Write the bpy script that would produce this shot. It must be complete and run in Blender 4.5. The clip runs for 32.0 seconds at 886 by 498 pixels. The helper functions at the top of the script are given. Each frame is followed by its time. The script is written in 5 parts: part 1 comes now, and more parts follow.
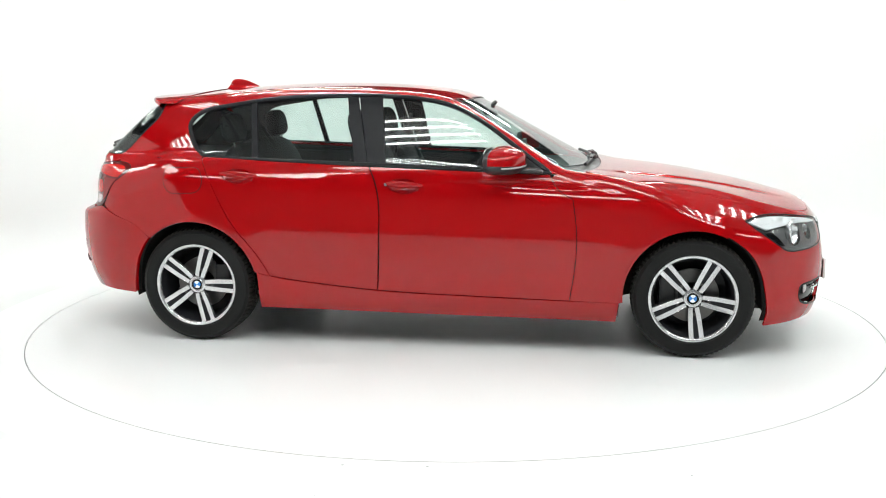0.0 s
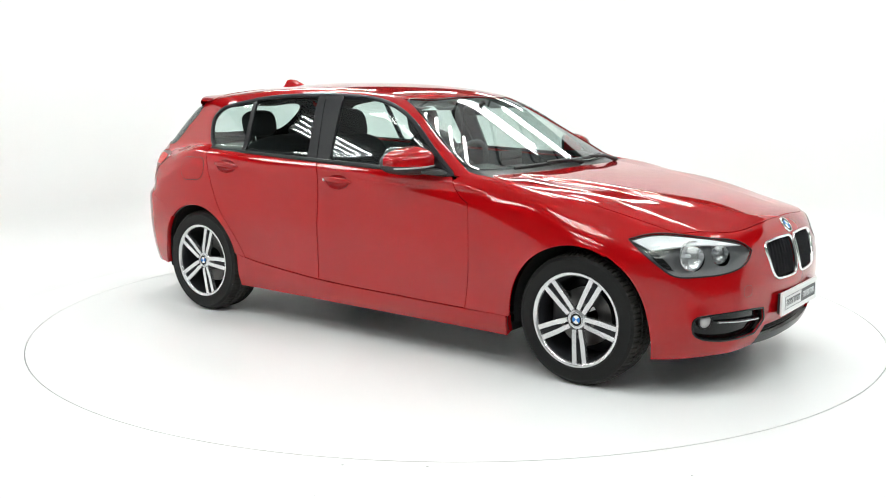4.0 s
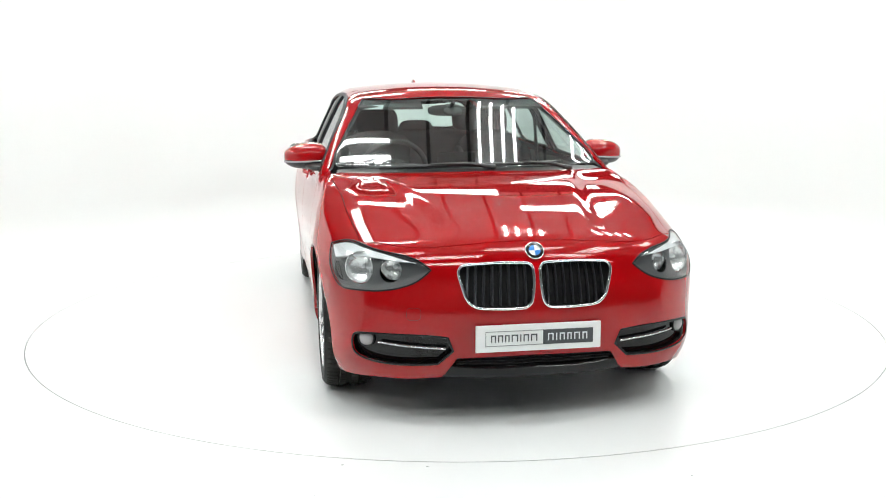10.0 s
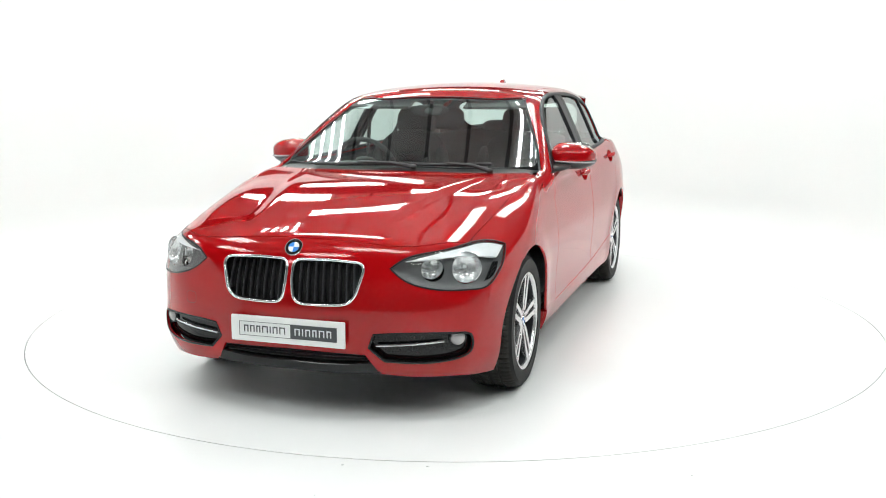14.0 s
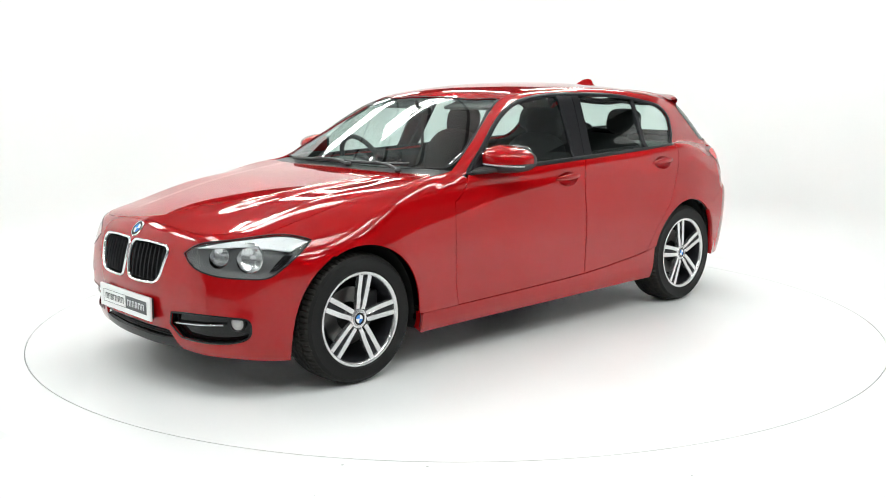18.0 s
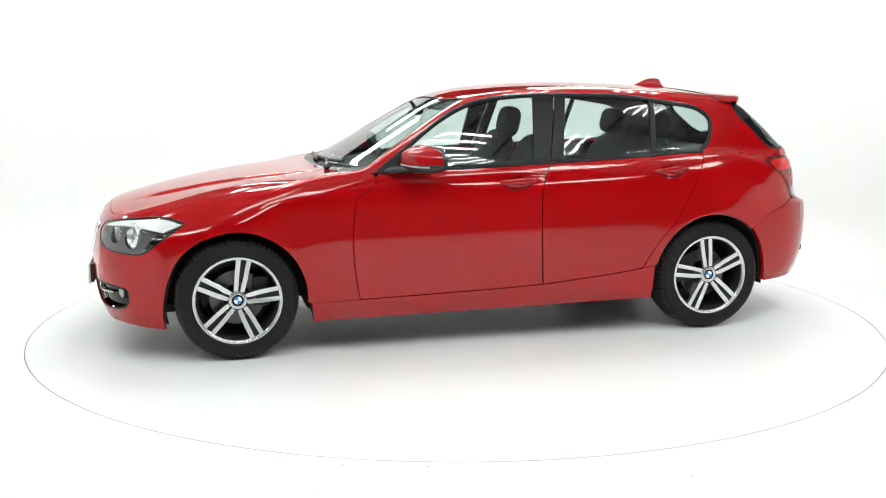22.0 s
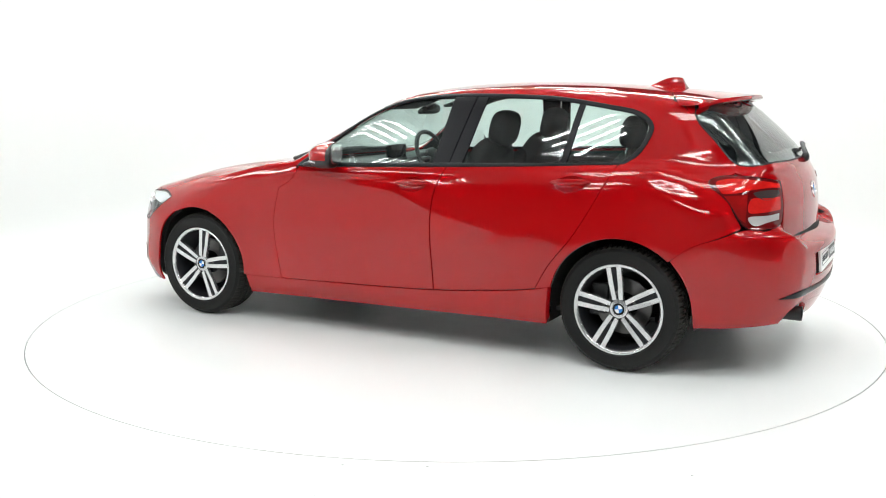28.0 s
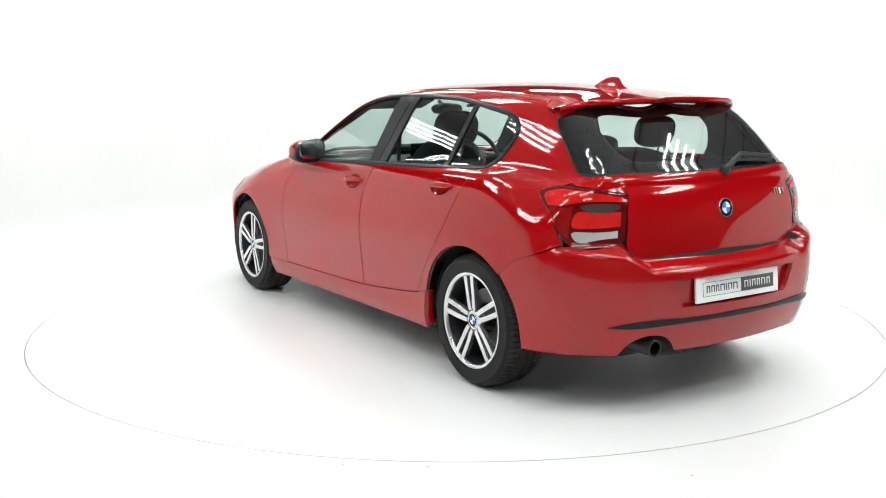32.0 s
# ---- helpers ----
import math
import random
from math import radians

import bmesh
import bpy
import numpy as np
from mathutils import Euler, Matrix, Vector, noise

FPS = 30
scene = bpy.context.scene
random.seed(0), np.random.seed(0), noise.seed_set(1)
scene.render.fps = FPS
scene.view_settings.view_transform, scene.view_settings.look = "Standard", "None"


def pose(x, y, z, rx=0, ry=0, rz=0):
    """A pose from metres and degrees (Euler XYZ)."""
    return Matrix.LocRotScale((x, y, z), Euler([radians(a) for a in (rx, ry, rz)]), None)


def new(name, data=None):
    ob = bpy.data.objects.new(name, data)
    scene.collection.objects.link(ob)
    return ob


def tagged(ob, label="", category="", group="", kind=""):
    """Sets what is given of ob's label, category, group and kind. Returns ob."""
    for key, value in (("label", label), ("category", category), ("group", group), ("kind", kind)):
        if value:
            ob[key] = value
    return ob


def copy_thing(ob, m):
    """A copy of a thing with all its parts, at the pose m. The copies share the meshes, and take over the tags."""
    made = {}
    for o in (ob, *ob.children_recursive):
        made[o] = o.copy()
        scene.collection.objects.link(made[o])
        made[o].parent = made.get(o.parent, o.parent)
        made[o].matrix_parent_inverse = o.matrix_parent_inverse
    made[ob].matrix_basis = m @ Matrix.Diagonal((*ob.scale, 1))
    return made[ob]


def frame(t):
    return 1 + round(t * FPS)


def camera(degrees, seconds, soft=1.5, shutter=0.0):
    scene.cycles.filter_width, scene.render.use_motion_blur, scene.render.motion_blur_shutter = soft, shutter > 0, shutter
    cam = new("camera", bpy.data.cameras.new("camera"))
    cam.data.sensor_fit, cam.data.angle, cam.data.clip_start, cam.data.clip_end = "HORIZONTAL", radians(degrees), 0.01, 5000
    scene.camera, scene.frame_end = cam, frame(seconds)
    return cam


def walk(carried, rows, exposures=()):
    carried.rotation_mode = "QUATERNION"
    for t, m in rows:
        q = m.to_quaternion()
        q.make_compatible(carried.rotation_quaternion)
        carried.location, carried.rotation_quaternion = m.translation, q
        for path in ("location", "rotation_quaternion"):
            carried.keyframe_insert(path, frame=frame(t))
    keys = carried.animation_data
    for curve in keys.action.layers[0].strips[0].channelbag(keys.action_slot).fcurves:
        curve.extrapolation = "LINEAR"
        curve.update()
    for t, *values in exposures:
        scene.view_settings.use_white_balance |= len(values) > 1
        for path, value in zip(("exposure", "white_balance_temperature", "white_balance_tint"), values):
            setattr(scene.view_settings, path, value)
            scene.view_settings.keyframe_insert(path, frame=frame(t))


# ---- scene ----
cam = camera(48.67, 32.0, soft=1.0)
STAND = pose(0, -6.0287, 1.412, 90 - 9.534, 0, 0.676) @ pose(0, 0, 0, 0, 0, -0.1375)
walk(cam, [(0.0, STAND), (32.0, STAND)], exposures=[(0.0, -0.09), (32.0, -0.09)])

world = bpy.data.worlds.new("hall_air")
scene.world = world
world.use_nodes = True
world.node_tree.nodes["Background"].inputs["Color"].default_value = (0.9, 0.95, 1.0, 1)
world.node_tree.nodes["Background"].inputs["Strength"].default_value = 0.05
TUBE_GLOW = 36.0


# ---- materials ----
def material(name, color, rough=0.5, metal=0.0, coat=0.0, grain=0.0, grain_size=200.0, blotch=0.0, blotch_size=6.0, bump=0.0, emit=None, glow=0.0, spec=0.5, ior=1.5):
    m = bpy.data.materials.new(name)
    m.use_nodes = True
    nt = m.node_tree
    b = nt.nodes["Principled BSDF"]
    b.inputs["Base Color"].default_value = (*color, 1)
    b.inputs["Roughness"].default_value = rough
    b.inputs["Metallic"].default_value = metal
    b.inputs["IOR"].default_value = ior
    b.inputs["Specular IOR Level"].default_value = spec
    if coat:
        b.inputs["Specular IOR Level"].default_value = 0.0
        b.inputs["Coat Weight"].default_value = coat
        b.inputs["Coat Roughness"].default_value = 0.025
    if emit:
        b.inputs["Emission Color"].default_value = (*emit, 1)
        b.inputs["Emission Strength"].default_value = glow
    if grain or blotch or bump:
        co = nt.nodes.new("ShaderNodeTexCoord")
        fine = nt.nodes.new("ShaderNodeTexNoise")
        fine.inputs["Scale"].default_value = grain_size
        fine.inputs["Detail"].default_value = 4
        wide = nt.nodes.new("ShaderNodeTexNoise")
        wide.inputs["Scale"].default_value = blotch_size
        wide.inputs["Detail"].default_value = 5
        for n in (fine, wide):
            nt.links.new(co.outputs["Object"], n.inputs["Vector"])
        add = nt.nodes.new("ShaderNodeMath")
        add.operation = "MULTIPLY_ADD"
        add.inputs[1].default_value = grain
        sub = nt.nodes.new("ShaderNodeMath")
        sub.operation = "MULTIPLY_ADD"
        sub.inputs[1].default_value = blotch
        sub.inputs[2].default_value = 1 - 0.5 * (grain + blotch)
        nt.links.new(wide.outputs["Fac"], sub.inputs[0])
        nt.links.new(fine.outputs["Fac"], add.inputs[0])
        nt.links.new(sub.outputs[0], add.inputs[2])
        mul = nt.nodes.new("ShaderNodeMix")
        mul.data_type, mul.blend_type = "RGBA", "MULTIPLY"
        mul.inputs[0].default_value = 1
        mul.inputs[6].default_value = (*color, 1)
        nt.links.new(add.outputs[0], mul.inputs[7])
        nt.links.new(mul.outputs[2], b.inputs["Base Color"])
        rg = nt.nodes.new("ShaderNodeMath")
        rg.operation = "MULTIPLY_ADD"
        rg.inputs[1].default_value = 0.25 * rough
        rg.inputs[2].default_value = rough * 0.875
        nt.links.new(wide.outputs["Fac"], rg.inputs[0])
        nt.links.new(rg.outputs[0], b.inputs["Roughness"])
        if bump:
            bp = nt.nodes.new("ShaderNodeBump")
            bp.inputs["Strength"].default_value = bump
            bp.inputs["Distance"].default_value = 0.002
            nt.links.new(fine.outputs["Fac"], bp.inputs["Height"])
            nt.links.new(bp.outputs[0], b.inputs["Normal"])
    return m


def glass(name, tint, rough=0.0, gloss=0.075):
    """A thin pane: tinted straight through, mirrored by Fresnel."""
    m = bpy.data.materials.new(name)
    m.use_nodes = True
    nt = m.node_tree
    nt.nodes.clear()
    out = nt.nodes.new("ShaderNodeOutputMaterial")
    mix = nt.nodes.new("ShaderNodeMixShader")
    clear = nt.nodes.new("ShaderNodeBsdfTransparent")
    clear.inputs[0].default_value = (*tint, 1)
    shine = nt.nodes.new("ShaderNodeBsdfGlossy")
    shine.inputs["Roughness"].default_value = rough
    lw = nt.nodes.new("ShaderNodeLayerWeight")
    lw.inputs[0].default_value = 0.5
    p5 = nt.nodes.new("ShaderNodeMath")
    p5.operation, p5.inputs[1].default_value = "POWER", 4.3
    fre = nt.nodes.new("ShaderNodeMath")
    fre.operation, fre.inputs[1].default_value, fre.inputs[2].default_value = "MULTIPLY_ADD", 0.90, gloss
    nt.links.new(lw.outputs["Facing"], p5.inputs[0])
    nt.links.new(p5.outputs[0], fre.inputs[0])
    nt.links.new(fre.outputs[0], mix.inputs[0])
    nt.links.new(clear.outputs[0], mix.inputs[1])
    nt.links.new(shine.outputs[0], mix.inputs[2])
    nt.links.new(mix.outputs[0], out.inputs[0])
    return m


RED = material("crimson_paint", (0.335, 0.0016, 0.0032), rough=0.45, coat=1.0, grain=0.03, grain_size=900, blotch=0.03, blotch_size=1.5)
peel = RED.node_tree.nodes.new("ShaderNodeTexNoise")
peel.inputs["Scale"].default_value, peel.inputs["Detail"].default_value = 130.0, 1.0
peel_co = RED.node_tree.nodes.new("ShaderNodeTexCoord")
peel_bump = RED.node_tree.nodes.new("ShaderNodeBump")
peel_bump.inputs["Strength"].default_value, peel_bump.inputs["Distance"].default_value = 1.0, 0.00003
RED.node_tree.links.new(peel_co.outputs["Object"], peel.inputs["Vector"])
RED.node_tree.links.new(peel.outputs["Fac"], peel_bump.inputs["Height"])
RED.node_tree.links.new(peel_bump.outputs[0], RED.node_tree.nodes["Principled BSDF"].inputs["Coat Normal"])
BLACK = material("black_plastic", (0.018, 0.018, 0.019), rough=0.45, grain=0.3, grain_size=400, bump=0.15)
SATIN = material("satin_black_trim", (0.007, 0.007, 0.009), spec=0.2, rough=0.40, grain=0.15, grain_size=300)
GLOSS = material("gloss_black", (0.008, 0.008, 0.009), rough=0.08, coat=0.6, grain=0.1)
DARK = material("shadow_black", (0.006, 0.006, 0.006), rough=0.8, grain=0.2)
RUBBER = material("tyre_rubber", (0.010, 0.010, 0.0098), spec=0.2, rough=0.6, grain=0.4, grain_size=150, blotch=0.4, blotch_size=9, bump=0.2)
TREAD = material("dusty_tread_rubber", (0.026, 0.025, 0.023), spec=0.2, rough=0.75, grain=0.5, grain_size=120, blotch=0.5, blotch_size=11, bump=0.2)
CHROME = material("chrome", (0.85, 0.86, 0.87), rough=0.16, metal=1.0, grain=0.05)
SILVER = material("machined_alloy", (0.67, 0.67, 0.68), rough=0.24, metal=0.85, grain=0.12, grain_size=500, bump=0.03)
ALLOY = material("anthracite_alloy", (0.022, 0.022, 0.025), rough=0.35, metal=0.2, coat=0.25, grain=0.15)
STEEL = material("brushed_steel", (0.10, 0.098, 0.095), rough=0.35, metal=1.0, grain=0.3, blotch=0.3, bump=0.1)
DISC = material("worn_disc_steel", (0.12, 0.117, 0.114), rough=0.35, metal=0.9, grain=0.25, grain_size=120, blotch=0.3, bump=0.05)
CLOTH = material("charcoal_cloth", (0.011, 0.011, 0.012), rough=0.9, grain=0.5, grain_size=600, bump=0.3)
DASH = material("dash_plastic", (0.022, 0.023, 0.025), rough=0.55, grain=0.3, grain_size=500, bump=0.2)
LINING = material("roof_lining", (0.10, 0.10, 0.10), rough=0.95, grain=0.3, grain_size=500, bump=0.1)
WINDOW = glass("side_glass", (0.80, 0.90, 0.87))
SCREEN = glass("windscreen_glass", (0.78, 0.89, 0.86))
CLEAR = glass("lamp_lens", (0.96, 0.97, 0.97), gloss=0.045)
WHITE = material("white_studio_paint", (0.81, 0.82, 0.815), rough=0.6, grain=0.02, grain_size=60, blotch=0.03, blotch_size=0.7)
FLOOR = material("white_floor_paint", (0.87, 0.88, 0.88), rough=0.34, grain=0.02, grain_size=80, blotch=0.04, blotch_size=0.9)
PANEL = material("ceiling_panel_grey", (0.78, 0.79, 0.79), rough=0.6, grain=0.1, blotch=0.15, blotch_size=1)
PANEL_GREY = material("ceiling_panel_shade", (0.56, 0.565, 0.57), rough=0.6, grain=0.1, blotch=0.25, blotch_size=1)
SOFFIT = material("dark_ceiling", (0.07, 0.071, 0.073), rough=0.7, grain=0.1, blotch=0.2, blotch_size=1)
SLATE = material("hall_grey", (0.32, 0.323, 0.327), rough=0.7, grain=0.1, blotch=0.2, blotch_size=1)
PLATE = material("number_plate_white", (0.84, 0.85, 0.84), rough=0.3, grain=0.03)
INK = material("plate_ink", (0.06, 0.065, 0.07), rough=0.4, grain=0.1)
BLUE = material("badge_blue", (0.05, 0.22, 0.60), rough=0.2, coat=0.5, grain=0.05)
PEARL = material("badge_white", (0.80, 0.82, 0.84), rough=0.25, coat=0.5, grain=0.05)
LAMP_RED = material("tail_lamp_red", (0.52, 0.010, 0.008), rough=0.12, coat=1.0, grain=0.35, grain_size=90, blotch=0.5, blotch_size=14)
LAMP_DEEP = material("tail_lamp_deep_red", (0.24, 0.005, 0.005), rough=0.12, coat=1.0, grain=0.25, grain_size=120, blotch=0.5, blotch_size=12)
LAMP_DARK = material("tail_lamp_dark", (0.11, 0.003, 0.004), rough=0.15, coat=1.0, grain=0.1)
LAMP_SMOKE = material("tail_lamp_smoke", (0.05, 0.036, 0.036), rough=0.14, coat=1.0, grain=0.4, grain_size=220)
LAMP_CLEAR = material("reversing_lens", (0.42, 0.405, 0.405), rough=0.15, coat=0.8, grain=0.4, grain_size=250)
TUBE = material("fluorescent_tube", (0.9, 0.9, 0.9), emit=(0.955, 1.0, 0.975), glow=TUBE_GLOW)

# ---- the car's body as one smooth surface: x forward, y to its left, z up, metres; positive inside ----
class Curve:
    """A natural cubic spline through a few (u, v) stations; straight beyond its ends."""

    def __init__(self, *uv):
        self.u, self.v = np.array(uv[0::2], float), np.array(uv[1::2], float)
        n, h = len(self.u), np.diff(self.u)
        a, b = np.eye(n), np.zeros(n)
        for i in range(1, n - 1):
            a[i, i - 1:i + 2] = h[i - 1], 2 * (h[i - 1] + h[i]), h[i]
            b[i] = 6 * ((self.v[i + 1] - self.v[i]) / h[i] - (self.v[i] - self.v[i - 1]) / h[i - 1])
        self.m = np.linalg.solve(a, b)

    def __call__(self, x):
        u, v, m = self.u, self.v, self.m
        x = np.asarray(x, float)
        i = np.clip(np.searchsorted(u, x) - 1, 0, len(u) - 2)
        h = u[i + 1] - u[i]
        xc = np.clip(x, u[0], u[-1])
        a, b = (u[i + 1] - xc) / h, (xc - u[i]) / h
        y = a * v[i] + b * v[i + 1] + ((a**3 - a) * m[i] + (b**3 - b) * m[i + 1]) * h * h / 6
        h0, h1 = u[1] - u[0], u[-1] - u[-2]
        d0 = (v[1] - v[0]) / h0 - h0 * m[1] / 6
        d1 = (v[-1] - v[-2]) / h1 + h1 * m[-2] / 6
        return y + np.minimum(x - u[0], 0) * d0 + np.maximum(x - u[-1], 0) * d1


def soft_min(a, b, k):
    h = np.maximum(k - np.abs(a - b), 0) / k
    return np.minimum(a, b) - h**3 * k / 6


def soft_max(a, b, k):
    return -soft_min(-a, -b, k)


HUB_X, HUB_Z = 1.345, 0.317
waist = Curve(-2.3, 0.60, -2.05, 0.755, -1.8, 0.835, -1.5, 0.874, -1.2, 0.884, -0.7, 0.877, 0, 0.870, 0.7, 0.870, 1.1, 0.876, 1.4, 0.876, 1.65, 0.847, 1.85, 0.791, 2.05, 0.698, 2.2, 0.60)
low_side = Curve(-0.12, -0.090, 0, -0.044, 0.09, -0.0205, 0.2, -0.0165, 0.32, -0.0115, 0.45, -0.0030, 0.55, 0.0, 0.7, -0.0100, 0.86, -0.0330, 1.1, -0.078)
deck = Curve(-2.4, 1.03, -1.3, 1.026, 0, 0.981, 0.6, 0.968, 0.9, 0.953, 1.15, 0.931, 1.4, 0.8985, 1.75, 0.8365, 1.93, 0.7935, 2.04, 0.7605, 2.2, 0.702)
nose = Curve(0.1, 1.97, 0.18, 2.045, 0.3, 2.092, 0.42, 2.106, 0.52, 2.104, 0.62, 2.085, 0.70, 2.056, 0.78, 2.01, 0.9, 1.90)
gate_line = Curve(0.5, -2.124, 0.65, -2.121, 0.78, -2.115, 0.88, -2.104, 0.96, -2.077, 1.03, -2.033, 1.12, -1.95)
bumper_line = Curve(0.15, -2.06, 0.25, -2.135, 0.36, -2.187, 0.5, -2.213, 0.62, -2.216, 0.75, -2.205)
cabin = Curve(-2.2, 0.52, -1.75, 0.638, -1.335, 0.727, -0.8, 0.77, -0.37, 0.787, 0.2, 0.796, 0.7, 0.80, 1.0, 0.79)
screen = Curve(0.85, 1.044, 0.96, 0.842, 1.15, 0.492, 1.336, 0.151, 1.5, -0.155)
roof = Curve(-2.0, 1.303, -1.7, 1.351, -1.39, 1.388, -1.05, 1.415, -0.7, 1.427, -0.4, 1.422, -0.1, 1.399, 0.2, 1.350, 0.5, 1.27)
hatch = Curve(0.9, -2.15, 1.033, -2.031, 1.16, -1.903, 1.28, -1.768, 1.45, -1.558)


def belt(x):
    return 0.9755 - 0.0385 * x


def ease(s):
    s = np.clip(s, 0, 1)
    return s**3 * (10 - 15 * s + 6 * s * s)


def bow(y, a, b):
    s = np.maximum(y - 0.5, 0)
    return a * y * y + b * s * s


def body(x, y, z):
    x, y, z = np.broadcast_arrays(np.asarray(x, float), np.abs(np.asarray(y, float)), np.asarray(z, float))
    zb = belt(x)
    q = (z - 0.19) / (zb - 0.19)
    # sides: a nearly upright flank, a shoulder crease under the windows, flared wheel arches
    flank = low_side(q)
    lift = ease((x - 1.0) / 0.5)
    shoulder = -0.032 - (0.47 + 0.08 * lift) * (z - (zb - 0.107)) - 0.050 * ease((-1.30 - x) / 0.65)
    # the crease fades out over the front wheel
    w = waist(x) + soft_min(flank, shoulder, 0.014 + 0.05 * lift)
    for hx in (HUB_X, -HUB_X):
        r = np.hypot(x - hx, z - HUB_Z)
        w = w + 0.007 * np.exp(-((r - 0.36) / 0.085) ** 2)
    # the rear corners draw in towards the ground
    w = w - 0.014 * np.clip((0.52 - z) / 0.25, 0, 1) * np.clip((-1.60 - x) / 0.15, 0, 1)
    side = w - y
    # bonnet with two ridges that run together towards the grille
    ridge = 0.56 - 0.28 * np.clip((x - 0.7) / 1.3, 0, 1.2)
    front = np.clip((x - 0.70) / 0.45, 0, 1)
    front = ease(front)
    fade = 1 - np.clip((x - 1.62) / 0.34, 0, 1)
    press = front * ease(fade)
    nosing = np.clip((x - 1.25) / 0.75, 0, 1)
    nosing = ease(nosing)
    fall = 0.030 * front + 0.110 * nosing
    top = deck(x) - fall * y**2 - 1.9 * np.maximum(y - 0.6, 0) ** 2 * ease((x - 0.80) / 0.8) + 0.005 * press - 0.012 * press * ease((y - ridge + 0.05) / 0.10) - 1.3 * ease((-1.40 - x) / 0.5) * np.maximum(y - 0.5, 0) ** 2 - z
    fore = (nose(z) - bow(y, 0.24, 1.5) - x)
    # tailgate above, bumper with a sloping shelf below
    gate = soft_min(x - gate_line(z) - bow(y, 0.22, 1.3), z - 0.5, 0.05)
    shelf = 0.676 + 0.066 * ease((y - 0.44) / 0.18) - z + 0.45 * gate
    bump = x - bumper_line(z) - bow(y, 0.22, 1.6) - 0.012 * ease((y - 0.45) / 0.35)
    aft = soft_max(gate, soft_min(bump, shelf * 0.9, 0.03), 0.016 + 0.05 * ease((y - 0.5) / 0.2))
    low = soft_min(side, top * 0.96, 0.06 + 0.04 * ease((x - 0.9) / 0.6))
    low = soft_min(low, fore, 0.085)
    low = soft_min(low, aft, 0.10)
    # corners of the front bumper stand out round the fog lamps
    low = low + 0.022 * np.exp(-((z - 0.31) / 0.10) ** 2 - ((y - 0.73) / 0.12) ** 2 - ((x - 1.90) / 0.12) ** 2)
    # cabin
    dz = z - zb
    glass = cabin(x) - 0.44 * dz - 0.14 * dz * np.abs(dz) - y
    lid = roof(x) - 0.13 * y**2 - z
    wind = (screen(z) - 0.26 * y * y - x) * 0.48
    back = (x - hatch(z) - 0.215 * y * y - 0.6 * np.maximum(y - 0.5, 0) ** 2) * 0.68
    up = soft_min(glass * 0.91, lid, 0.10)
    up = soft_min(up, wind, 0.07)
    up = soft_min(up, back, 0.06)
    up = soft_min(up, dz + 0.05, 0.03)
    return soft_max(low, up, 0.045)


def slope(p, h=0.0015):
    """Unit normals, outward."""
    x, y, z = p.T
    g = np.stack([body(x - h, y, z) - body(x + h, y, z), body(x, y - h, z) - body(x, y + h, z), body(x, y, z - h) - body(x, y, z + h)], -1)
    return g / np.linalg.norm(g, axis=1)[:, None]


def march(eye, way, steps=70):
    """Where rays from outside first meet the body."""
    way = way / np.linalg.norm(way, axis=1)[:, None]
    t = np.zeros(len(eye))
    for _ in range(steps):
        p = eye + way * t[:, None]
        t = t - body(*p.T) * 0.8
    return eye + way * t[:, None]


# charts: flat drawing coordinates to the surface
def on_side(uv):
    """(x, z), seen from the car's left."""
    uv = np.asarray(uv, float)
    n = len(uv)
    return march(np.stack([uv[:, 0], np.full(n, 1.1), uv[:, 1]], -1), np.tile([0.0, -1, 0], (n, 1)))


def on_top(uv):
    """(x, y), seen from above."""
    uv = np.asarray(uv, float)
    n = len(uv)
    return march(np.stack([uv[:, 0], uv[:, 1], np.full(n, 1.6)], -1), np.tile([0.0, 0, -1], (n, 1)))


FRONT_AXIS, REAR_AXIS = 1.15, -1.25


def on_nose(uv):
    """(angle about an upright axis, z), seen from ahead."""
    uv = np.asarray(uv, float)
    d = np.stack([np.cos(uv[:, 0]), np.sin(uv[:, 0]), 0 * uv[:, 0]], -1)
    return march(np.stack([FRONT_AXIS + 1.2 * d[:, 0], 1.2 * d[:, 1], uv[:, 1]], -1), -d)


def on_tail(uv):
    uv = np.asarray(uv, float)
    d = np.stack([-np.cos(uv[:, 0]), np.sin(uv[:, 0]), 0 * uv[:, 0]], -1)
    return march(np.stack([REAR_AXIS + 1.2 * d[:, 0], 1.2 * d[:, 1], uv[:, 1]], -1), -d)


def ahead(x, y):
    return math.atan2(y, x - FRONT_AXIS)


def behind(x, y):
    return math.atan2(y, REAR_AXIS - x)

# ---- building helpers ----
from mathutils import geometry


def thing(name, label, category, group="", kind=""):
    return tagged(new(name), label, category, group, kind)


def link_mesh(name, verts, faces, mat, parent=None, label="", normals=None, smooth=True):
    me = bpy.data.meshes.new(name)
    me.from_pydata([tuple(v) for v in verts], [], [tuple(int(i) for i in f) for f in faces])
    me.materials.append(mat)
    if smooth:
        me.polygons.foreach_set("use_smooth", [True] * len(me.polygons))
    if normals is not None:
        me.normals_split_custom_set_from_vertices([tuple(n) for n in normals])
    me.update()
    ob = new(name, me)
    ob.parent = parent
    return tagged(ob, label)


